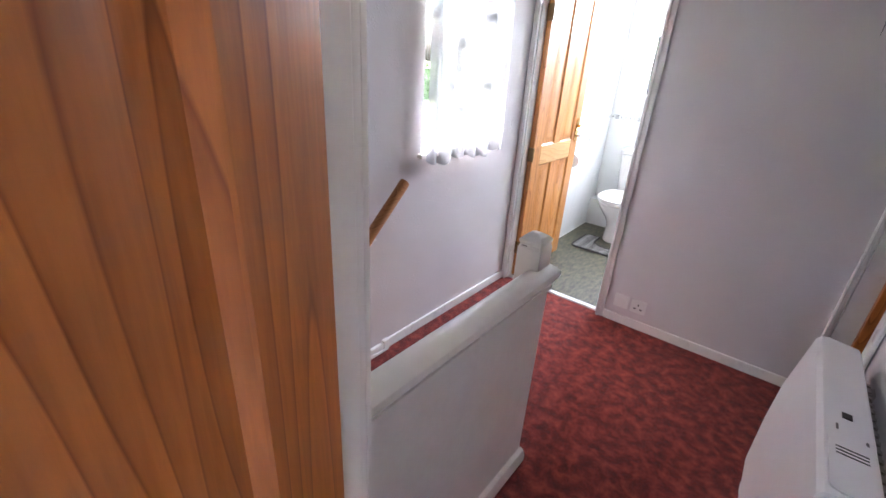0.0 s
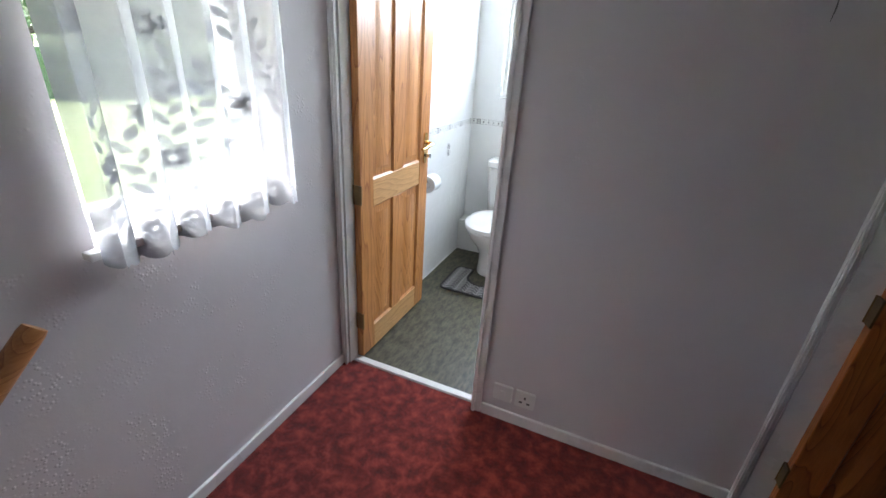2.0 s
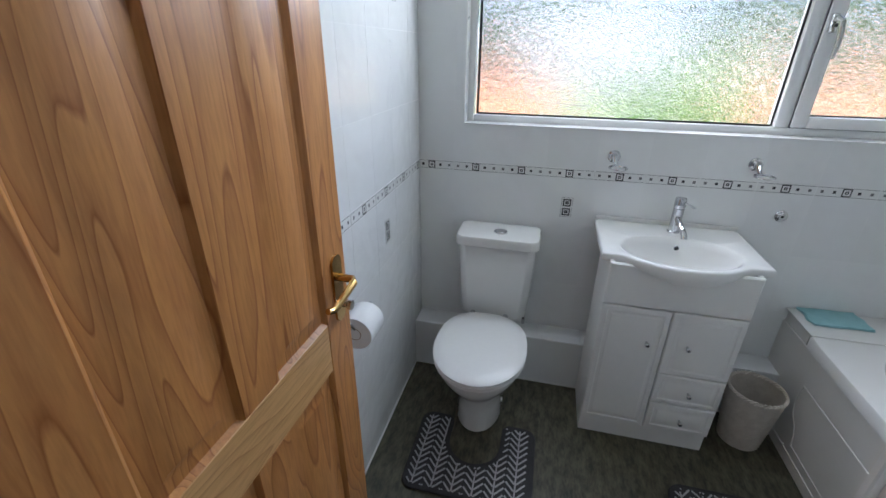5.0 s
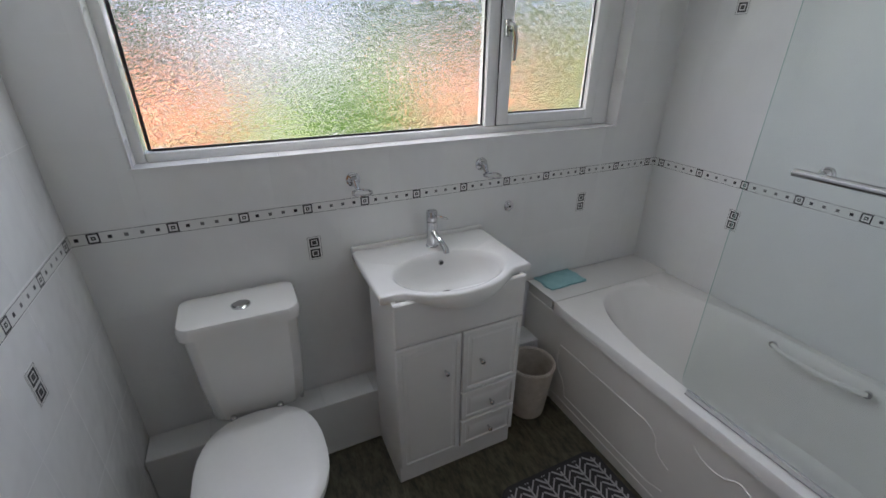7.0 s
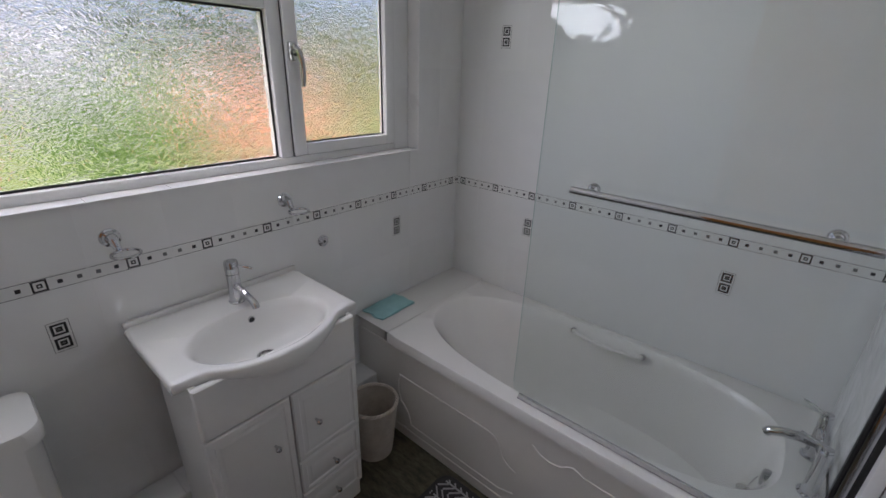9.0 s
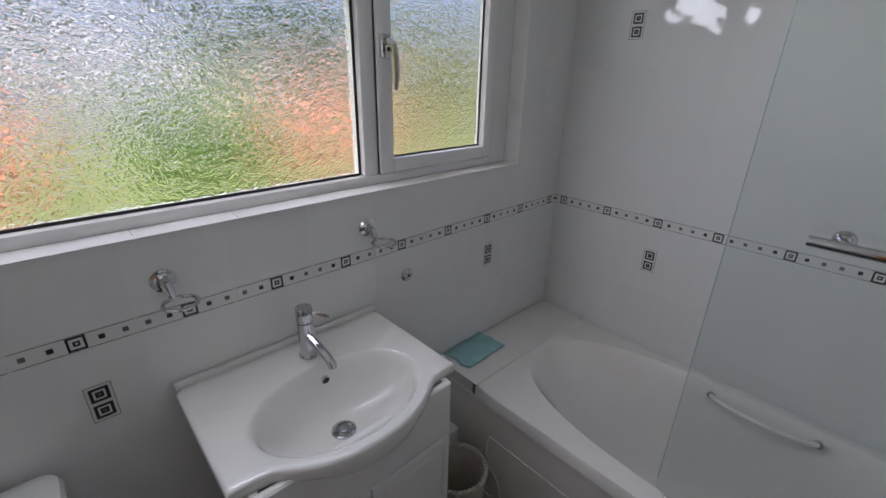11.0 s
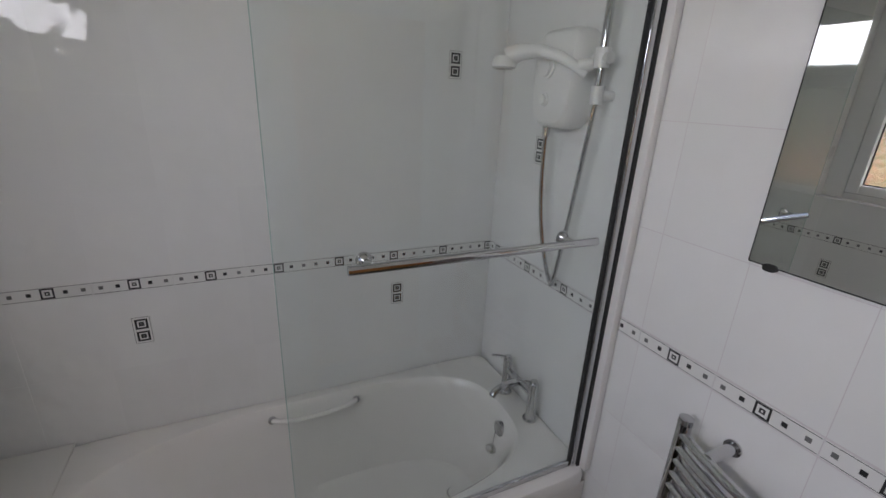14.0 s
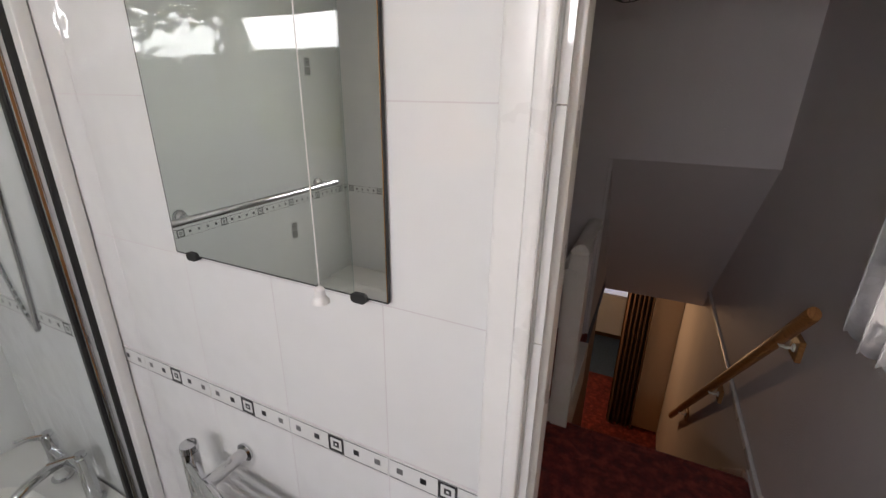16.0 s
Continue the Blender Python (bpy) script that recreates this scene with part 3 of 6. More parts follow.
bath_door = panel_door("door_1", "honey-coloured pine four-panel door standing open against the wall", 0.68, (0.138, -0.045, 0.012), 89.3)
# landing east doorway
casing("door_lining_east", "white gloss door lining", [(LE - 0.002, 1.972, -0.128, LN - 0.0015, 0, 2.0), (LE - 0.002, 1.972, -0.80, -0.782, 0, 2.0), (LE - 0.002, 1.972, -0.782, -0.128, 1.985, 2.003)], bevel=0.002)
casing("architrave_east", "white gloss architrave", [(1.838, LE - 0.003, LN - 0.020, LN - 0.001, 0, 2.05), (1.842, 1.852, LN - 0.025, LN - 0.019, 0, 2.05), (LE - 0.022, LE - 0.003, -0.84, -0.79, 0, 2.05), (LE - 0.022, LE - 0.003, -0.79, -0.135, 1.99, 2.05)])
panel_door("door_2", "orange-brown pine panel door standing open into the next room", 0.66, (1.945, -0.148, 0.018), 0, swing=-1, handle=False, timber="pine_orange")
slab("threshold_east", [(LE + 0.03, LE + 0.07, -0.782, -0.14, 0.0, 0.006)], "steel", "worn metal carpet bar")
# bedroom doorway
casing("door_lining_bedroom", "cream gloss door lining", [(1.18, 1.198, -2.512, -2.408, 0, 2.0), (1.852, 1.869, -2.512, -2.408, 0, 2.0), (1.198, 1.852, -2.512, -2.408, 1.985, 2.003)], "cream_gloss", 0.002)
casing("architrave_bedroom", "aged cream gloss architrave", [(1.130, 1.190, -2.409, -2.391, 0, 2.05), (1.172, 1.188, -2.392, -2.386, 0, 2.0), (1.190, 1.85, -2.409, -2.391, 1.99, 2.05)], "cream_gloss")
panel_door("door_3", "orange pine panel door standing open into the bedroom", 0.66, (1.203, -2.458, 0.012), -60, swing=-1, timber="pine_orange")


def window_bathroom():
    w = thing("window_1", "white plastic window with obscure glass and an opening casement", "window", kind="structure")
    x0, x1, z0, z1 = WIN
    y0, y1 = 1.742, 1.806
    zt, xm = 1.735, 1.469
    for name, b in (("frame", (x0, x0 + 0.032, y0, y1, z0, z1)), ("frame", (1.992, x1, y0, y1, z0, z1)), ("frame", (x0 + 0.032, 1.992, y0, y1, z0, z0 + 0.030)),
                    ("frame", (x0 + 0.032, 1.992, y0, y1, z1 - 0.032, z1)), ("mullion", (xm - 0.031, xm + 0.0165, y0, y1, z0 + 0.030, z1 - 0.032)),
                    ("transom", (x0 + 0.032, xm - 0.031, y0, y1, zt, zt + 0.06))):
        part(name, box(nb(), *b, bevel=0.005), "upvc", w)

    def pane(px0, px1, pz0, pz1, py):
        bm = nb()
        for b in ((px0 - 0.004, px0 + 0.005, py - 0.004, py, pz0, pz1), (px1 - 0.005, px1 + 0.004, py - 0.004, py, pz0, pz1),
                  (px0 + 0.005, px1 - 0.005, py - 0.004, py, pz0 - 0.004, pz0 + 0.005), (px0 + 0.005, px1 - 0.005, py - 0.004, py, pz1 - 0.005, pz1 + 0.004)):
            box(bm, *b)
        part("gasket", bm, "gasket", w)
        g = part("pane", box(nb(), px0 - 0.008, px1 + 0.008, py + 0.004, py + 0.010, pz0 - 0.008, pz1 + 0.008), "obscure", w, "patterned obscure glass")
        g.visible_shadow = False
    pane(x0 + 0.045, xm - 0.033, z0 + 0.032, zt - 0.002, 1.768)

    def sash(sx0, sx1, sz0, sz1, fw=0.050, foot=0.042):
        bm = nb()
        for b in ((sx0, sx0 + fw, 1.729, 1.775, sz0, sz1), (sx1 - fw, sx1, 1.729, 1.775, sz0, sz1), (sx0 + fw, sx1 - fw, 1.729, 1.775, sz0, sz0 + foot), (sx0 + fw, sx1 - fw, 1.729, 1.775, sz1 - fw, sz1)):
            box(bm, *b, bevel=0.005)
        part("sash", bm, "upvc", w)
        bm = nb()
        for b in ((sx0 - 0.0014, sx0, 1.7385, 1.7435, sz0, sz1), (sx1, sx1 + 0.0014, 1.7385, 1.7435, sz0, sz1), (sx0, sx1, 1.7385, 1.7435, sz0 - 0.0014, sz0), (sx0, sx1, 1.7385, 1.7435, sz1, sz1 + 0.0014)):
            box(bm, *b)
        part("sash_gasket", bm, "gasket", w)
        pane(sx0 + fw, sx1 - fw, sz0 + foot, sz1 - fw, 1.757)
    sash(xm + 0.018, 1.987, z0 + 0.032, z1 - 0.036)
    sash(x0 + 0.04, xm - 0.036, zt + 0.055, z1 - 0.036, 0.045)
    hx, hz = xm + 0.036, 1.615
    bm = nb()
    box(bm, hx - 0.012, hx + 0.012, 1.715, 1.729, hz - 0.03, hz + 0.03, bevel=0.004)
    h = part("handle_base", bm, "steel", w, "dull grey metal window handle")
    bm = nb()
    tube(bm, [(hx, 1.72, hz + 0.01), (hx, 1.698, hz + 0.012), (hx + 0.007, 1.69, hz + 0.004), (hx + 0.014, 1.688, hz - 0.03), (hx + 0.016, 1.688, hz - 0.075), (hx + 0.013, 1.69, hz - 0.11)],
         [0.009, 0.010, 0.0105, 0.0095, 0.0085, 0.007], 10)
    part("handle_lever", bm, "steel", h)
    bm = nb()
    lathe(bm, [(0.006, -0.001), (0.006, 0.002)], (hx - 0.001, 1.6985, hz - 0.008), "y", 12)
    part("keyhole", bm, "gasket", h)
    return w


window_bathroom()
# tiled reveal: sill pieces and side tiles
bm = nb()
box(bm, WIN[0] - 0.003, WIN[1] + 0.003, 1.676, 1.742, WIN[2] - 0.0055, WIN[2] - 0.0008)
sill = structure("window_sill", bm, "grout", "white tiled window sill", 0)
x = WIN[0] - 0.004
while x < WIN[1]:
    e = min(x + TILE - 0.002, WIN[1] + 0.004)
    part("tile", box(nb(), x, e, 1.673, 1.742, WIN[2] - 0.0006, WIN[2] + 0.0022, bevel=0.001, seg=1), "upvc", sill)
    x += TILE
bm = nb()
box(bm, WIN[0] - 0.0005, WIN[0] + 0.005, 1.676, 1.742, WIN[2] + 0.002, WIN[3], bevel=0.0015, seg=1)
box(bm, WIN[1] - 0.005, WIN[1] + 0.0005, 1.676, 1.742, WIN[2] + 0.002, WIN[3], bevel=0.0015, seg=1)
structure("window_reveal", bm, "gloss", "white window reveal")


def window_landing():
    w = thing("window_2", "white plastic landing window behind a net curtain", "window", kind="structure")
    y0, y1, z0, z1 = LWIN
    a, b = -0.11, -0.05
    ym = y0 + 0.28
    for name, q in (("frame", (a, b, y0, y0 + 0.05, z0, z1)), ("frame", (a, b, y1 - 0.05, y1, z0, z1)), ("frame", (a, b, y0 + 0.05, y1 - 0.05, z0, z0 + 0.05)), ("frame", (a, b, y0 + 0.05, y1 - 0.05, z1 - 0.05, z1)),
                    ("transom", (a, b, y0 + 0.05, y1 - 0.05, 1.62, 1.68))):
        part(name, box(nb(), *q, bevel=0.004), "upvc", w)
    for q in ((-0.083, -0.078, y0 + 0.045, y1 - 0.045, z0 + 0.045, 1.625), (-0.083, -0.078, y0 + 0.045, y1 - 0.045, 1.675, z1 - 0.045)):
        part("pane", box(nb(), *q), "clear", w, "clear glass").visible_shadow = False
    return w


window_landing()
bm = nb()
box(bm, -0.05, LW + 0.03, LWIN[0] - 0.03, LWIN[1] + 0.02, LWIN[2] - 0.02, LWIN[2] + 0.002, bevel=0.004)
structure("window_board", bm, "gloss", "white-painted window board")

# skirtings
casing("baseboard", "white gloss skirting board", [(0.842, 1.837, LN - 0.014, LN - 0.0005, 0, 0.058), (LW + 0.0005, LW + 0.015, -1.29, LN - 0.001, 0, 0.058), (LE - 0.014, LE - 0.0005, LS, -0.842, 0, 0.058)], bevel=0.004)
casing("stair_ledge_trim", "white moulding along the stair wall", [(LW + 0.0005, LW + 0.02, -3.9, -1.29, 0.012, 0.05)], bevel=0.005)
casing("skirting_landing_end", "mitred end block of the skirting", [(LW + 0.0005, LW + 0.024, -1.325, -1.288, 0.0, 0.062)], bevel=0.003)


# ---- bathroom ----
def pipe_boxing():
    bm = nb()
    box(bm, BW + 0.001, 1.688, 1.556, BN - 0.001, 0.0, 0.258, bevel=0.002, seg=1)
    b = structure("pipe_boxing", bm, "tile", "low white tiled pipe boxing along the wall")
    for k in range(8):
        x0 = BW + 0.004 + k * TILE
        x1 = min(x0 + TILE - 0.003, 1.686)
        part("tile", box(nb(), x0, x1, 1.555, 1.676, 0.2585, 0.2625, bevel=0.001, seg=1), "tile", b)
    part("sealant_line", box(nb(), BW + 0.002, 0.87, 1.551, 1.5555, 0.0, 0.006), "plastic", b)
    return b


pipe_boxing()
bm = nb()
box(bm, BW + 0.0005, BW + 0.006, 0.02, 1.55, 0.0, 0.006)
structure("floor_sealant", bm, "plastic", "white sealant line at the vinyl edge")


def egg(cx, front, back, hw, z, n=32, square=2.6):
    """Seat outline: round at the front, squarer at the back."""
    mid = front + (back - front) * 0.48
    out = []
    for k in range(n):
        a = 2 * math.pi * k / n
        c, s = math.cos(a), math.sin(a)
        if s < 0:
            out.append((cx + hw * c, mid + (mid - front) * s, z))
        else:
            e = 2 / square
            out.append((cx + hw * abs(c) ** e * (1 if c > 0 else -1), mid + (back - mid) * s ** e, z))
    return out


def toilet():
    t = thing("toilet", "white close-coupled toilet with the lid closed", "toilet", (0.425, 1.55, 0))
    cx, o = 0.0, -1.55

    def ring(f, b, hw, z, sq=2.6):
        return [(x, y + o, zz) for x, y, zz in egg(cx, f, b, hw, z, square=sq)]
    bm = nb()
    loft(bm, [ring(1.165, 1.50, 0.10, 0.0, 4), ring(1.155, 1.50, 0.102, 0.012, 4), ring(1.16, 1.49, 0.092, 0.10, 4), ring(1.15, 1.48, 0.092, 0.17, 4), ring(1.10, 1.47, 0.115, 0.24, 3.2), ring(1.035, 1.47, 0.155, 0.31, 3),
              ring(1.00, 1.47, 0.176, 0.365), ring(0.995, 1.47, 0.180, 0.385), ring(1.0, 1.465, 0.176, 0.392)])
    pan = part("pan", bm, "ceramic", t)
    for sx in (-1, 1):
        bm = nb()
        lathe(bm, [(0.011, -0.004), (0.011, 0.006), (0.006, 0.010)], (sx * 0.092, -0.2, 0.035), "x", 12)
        part("bolt_cap", bm, "plastic", pan)
    bm = nb()
    loft(bm, [ring(0.995, 1.46, 0.182, 0.393), ring(0.986, 1.462, 0.187, 0.397), ring(0.986, 1.462, 0.187, 0.408), ring(0.992, 1.46, 0.182, 0.412)])
    part("seat", bm, "plastic", t, "white plastic seat")
    bm = nb()
    loft(bm, [ring(0.992, 1.46, 0.183, 0.4135), ring(0.984, 1.462, 0.1885, 0.417), ring(0.984, 1.462, 0.1885, 0.424), ring(0.995, 1.455, 0.180, 0.431), ring(1.04, 1.43, 0.145, 0.436), ring(1.12, 1.36, 0.07, 0.438)])
    part("lid", bm, "plastic", t, "white plastic lid")
    for sx in (-0.075, 0.075):
        bm = nb()
        lathe(bm, [(0.012, 0.0), (0.012, 0.02), (0.008, 0.024)], (sx, 1.478 + o, 0.395), "z", 12)
        part("hinge", bm, "chrome", t)

    def tank(w, d, z, cy):
        pts = []
        for u, v in rounded(w, d, 0.035, 5):
            bow = 0.018 * (1 - (2 * u / w) ** 2) if v < 0 else 0
            pts.append((u + 0.013, cy + v - bow, z))
        return pts
    bm = nb()
    loft(bm, [tank(0.27, 0.15, 0.385, 0.03), tank(0.30, 0.155, 0.40, 0.028), tank(0.325, 0.165, 0.55, 0.024), tank(0.34, 0.172, 0.745, 0.02)])
    part("cistern", bm, "ceramic", t)
    bm = nb()
    loft(bm, [tank(0.342, 0.174, 0.747, 0.02), tank(0.360, 0.19, 0.752, 0.018), tank(0.362, 0.192, 0.782, 0.018), tank(0.352, 0.184, 0.793, 0.019), tank(0.30, 0.14, 0.797, 0.02)])
    lid = part("cistern_lid", bm, "ceramic", t)
    bm = nb()
    lathe(bm, [(0.03, 0.0), (0.03, 0.004), (0.026, 0.006), (0.023, 0.004), (0.0225, 0.007), (0.02, 0.0085)], (0.02, 0.0, 0.796), "z", 24)
    part("flush_button", bm, "chrome", lid, "round chrome dual flush button")
    bm = nb()
    tube(bm, [(0.155, 0.06, 0.30), (0.155, 0.05, 0.36), (0.15, 0.045, 0.39)], 0.008, 8)
    tube(bm, [(0.155, 0.05, 0.352), (0.155, 0.025, 0.352)], 0.006, 8)
    part("fill_valve", bm, "chrome", t, "chrome isolating valve")
    return t


toilet()


def vanity():
    v = thing("vanity_unit", "white vanity cabinet with doors and drawers under the washbasin", "cabinet", (1.117, 1.48, 0))
    x0, x1, yb, yf = -0.247, 0.247, 0.074, -0.183
    part("carcass", box(nb(), x0 + 0.0175, x1 - 0.0175, yf, yb, 0.093, 0.66), "lacquer", v)
    for sx in (x0, x1 - 0.017):
        part("side_panel", box(nb(), sx, sx + 0.017, yf, yb, 0.093, 0.835, bevel=0.001, seg=1), "lacquer", v)
    part("plinth", box(nb(), x0 + 0.0, x1 - 0.0, yf + 0.003, yf + 0.02, 0.0, 0.0925, bevel=0.002, seg=1), "lacquer", v)
    for sx in (x0, x1 - 0.018):
        part("side_foot", box(nb(), sx, sx + 0.018, yf + 0.02, yb, 0.0, 0.0925), "lacquer", v)

    def front(name, a, b, z0, z1, knob):
        bm = nb()
        y = yf
        w, h, cx, cz = (b - a) / 2, (z1 - z0) / 2, (a + b) / 2, (z0 + z1) / 2
        rings = []
        for inset, dy in ((0, 0), (0, -0.012), (0.004, -0.0165), (0.020, -0.018), (0.024, -0.0145), (0.030, -0.0145), (0.038, -0.0175)):
            if name == "panel_front" and inset > 0.004:
                break
            rings.append([(cx + u * (w - inset), y + dy, cz + s * (h - inset)) for u, s in ((-1, -1), (1, -1), (1, 1), (-1, 1))])
        loft(bm, rings)
        f = part(name, bm, "lacquer", v, smooth=25)
        if knob:
            bm = nb()
            lathe(bm, [(0.0045, 0.0), (0.0045, -0.012), (0.0085, -0.015), (0.0095, -0.022), (0.006, -0.027)], (knob[0], y - 0.0172, knob[1]), "y", 14)
            part("knob", bm, "chrome", f, "small chrome knob")
    front("panel_front", x0, x1, 0.665, 0.833, None)
    front("door", x0, -0.0025, 0.097, 0.660, (-0.067, 0.518))
    front("door", 0.0025, x1, 0.383, 0.660, (0.075, 0.522))
    front("drawer", 0.0025, x1, 0.237, 0.378, (0.127, 0.305))
    front("drawer", 0.0025, x1, 0.097, 0.232, (0.127, 0.162))
    return v


vanity()


def basin():
    b = thing("washbasin", "white ceramic washbasin with a bowed front", "basin", (1.117, 1.48, 0.8355))
    zt = 0.022
    cx, cy = 0.006, -0.075
    outline = []
    for k in range(25):
        u = -1 + 2 * k / 24
        x = 0.003 + 0.281 * u
        e = max(0.0, 1 - (abs(u) / 0.72) ** 2.4)
        outline.append((x, -0.172 - 0.072 * e - 0.006 * (1 - u * u)))
    outline += [(0.284, -0.15), (0.284, 0.18), (0.27, 0.198), (-0.262, 0.198), (-0.278, 0.18), (-0.278, -0.15)]

    def reach(a, poly):
        d = (math.cos(a), math.sin(a))
        best = None
        for (xa, ya), (xb, yb) in zip(poly, poly[1:] + poly[:1]):
            ex, ey = xb - xa, yb - ya
            det = d[0] * -ey + d[1] * ex
            if abs(det) < 1e-9:
                continue
            px, py = xa - cx, ya - cy
            t = (px * -ey + py * ex) / det
            s = (d[0] * py - d[1] * px) / det
            if t > 0 and -1e-6 <= s <= 1 + 1e-6 and (best is None or t > best):
                best = t
        return best
    n = 96
    angles = [2 * math.pi * k / n for k in range(n)]
    rad = [reach(a, outline) for a in angles]

    def ring(f, z):
        return [(cx + math.cos(a) * f(a, r), cy + math.sin(a) * f(a, r), z(a) if callable(z) else z) for a, r in zip(angles, rad)]

    def front(a):
        return max(0.0, -math.sin(a)) ** 3

    def bowl(a, k):
        s = math.sin(a)
        rx, ry = 0.203, (0.122 if s > 0 else 0.143)
        return k / math.sqrt((math.cos(a) / rx) ** 2 + (s / ry) ** 2)
    rings = [ring(lambda a, r: r * 0.80, -0.001), ring(lambda a, r: r * 0.90 - 0.004, lambda a: -0.002 - 0.045 * front(a)), ring(lambda a, r: r - 0.006, lambda a: -0.006 - 0.035 * front(a)),
             ring(lambda a, r: r, lambda a: -0.002 - 0.018 * front(a)), ring(lambda a, r: r, zt - 0.008), ring(lambda a, r: r - 0.003, zt - 0.002), ring(lambda a, r: r - 0.009, zt),
             ring(lambda a, r: max(bowl(a, 1.07), 0.0), zt - 0.001), ring(lambda a, r: bowl(a, 1.0), zt - 0.007), ring(lambda a, r: bowl(a, 0.95), zt - 0.028), ring(lambda a, r: bowl(a, 0.86), zt - 0.062),
             ring(lambda a, r: bowl(a, 0.68), zt - 0.094), ring(lambda a, r: bowl(a, 0.42), zt - 0.110), ring(lambda a, r: 0.024, zt - 0.114)]
    bm = nb()
    loft(bm, rings, caps=False)
    part("bowl", bm, "ceramic", b, smooth=50)
    part("upstand", box(nb(), -0.276, 0.282, 0.183, 0.1985, zt - 0.004, zt + 0.016, bevel=0.005), "ceramic", b)
    bm = nb()
    lathe(bm, [(0.030, 0.0), (0.0295, 0.004), (0.024, 0.005), (0.023, 0.001), (0.012, 0.001), (0.011, 0.007), (0.004, 0.008)], (cx, cy, zt - 0.1145), "z", 24)
    part("waste", bm, "chrome", b, "chrome waste")
    bm = nb()
    lathe(bm, [(0.011, 0.002), (0.011, -0.004), (0.0085, -0.005), (0.0085, -0.001)], (cx + 0.018, cy + 0.113, zt - 0.04), "y", 18)
    o = part("overflow", bm, "chrome", b, "chrome overflow ring")
    bm = nb()
    lathe(bm, [(0.0083, 0.002), (0.0083, -0.0045)], (cx + 0.018, cy + 0.113, zt - 0.04), "y", 14)
    part("overflow_hole", bm, "gasket", o)
    return b


basin()


def basin_tap():
    t = thing("basin_tap", "chrome monobloc mixer tap on the washbasin", "tap", (1.138, 1.592, 0.8575))
    bm = nb()
    lathe(bm, [(0.025, 0), (0.025, 0.004), (0.0215, 0.007), (0.0205, 0.05), (0.0205, 0.10)], seg=24)
    part("body", bm, "chrome", t)
    bm = nb()
    tube(bm, [(0, -0.012, 0.062), (0.004, -0.05, 0.048), (0.009, -0.09, 0.033), (0.011, -0.103, 0.022), (0.0115, -0.106, 0.012)], [0.0125, 0.012, 0.0115, 0.0115, 0.0115], 12)
    part("spout", bm, "chrome", t)
    bm = nb()
    lathe(bm, [(0.0205, 0.102), (0.0215, 0.106), (0.0215, 0.138), (0.0195, 0.143), (0.010, 0.145)], seg=24)
    cap = part("cap", bm, "chrome", t)
    bm = nb()
    tube(bm, [(0.012, -0.012, 0.125), (0.03, -0.03, 0.122), (0.046, -0.042, 0.116)], [0.005, 0.0045, 0.004], 8)
    part("lever", bm, "chrome", cap)
    return t


basin_tap()


def tumbler_holder(at):
    h = thing("tumbler_holder", "chrome tumbler ring on a round wall rose", "holder", at, group="chrome holders over the basin")
    bm = nb()
    lathe(bm, [(0.026, 0), (0.0255, -0.004), (0.021, -0.006), (0.0205, -0.010), (0.015, -0.013), (0.0145, -0.018), (0.008, -0.020)], (0, -0.0005, 0), "y", 24)
    part("rose", bm, "chrome", h)
    bm = nb()
    tube(bm, [(0, -0.016, 0.006), (0.001, -0.028, 0.0), (0.003, -0.034, -0.016), (0.006, -0.040, -0.028)], [0.010, 0.012, 0.010, 0.007], 10)
    part("arm", bm, "chrome", h)
    bm = nb()
    pts = [(0.012 + 0.033 * math.cos(a), -0.070 + 0.033 * math.sin(a), -0.030) for a in (2 * math.pi * k / 28 for k in range(29))]
    tube(bm, pts, 0.0042, 8, caps=False)
    part("ring", bm, "chrome", h)
    return h


holder = tumbler_holder((0.874, BN, 1.128))
copy_thing(holder, pose(1.392, BN, 1.130))
st = thing("wall_rose", "chrome wall rose with its ring missing", "holder", (1.537, BN, 0.932))
bm = nb()
lathe(bm, [(0.024, 0), (0.0235, -0.004), (0.019, -0.006), (0.0185, -0.009), (0.012, -0.011), (0.0115, -0.012)], (0, -0.0005, 0), "y", 24)
part("rose", bm, "chrome", st)
bm = nb()
lathe(bm, [(0.0055, -0.0105), (0.0055, -0.0125)], seg=12, axis="y")
part("screw_hole", bm, "gasket", st)


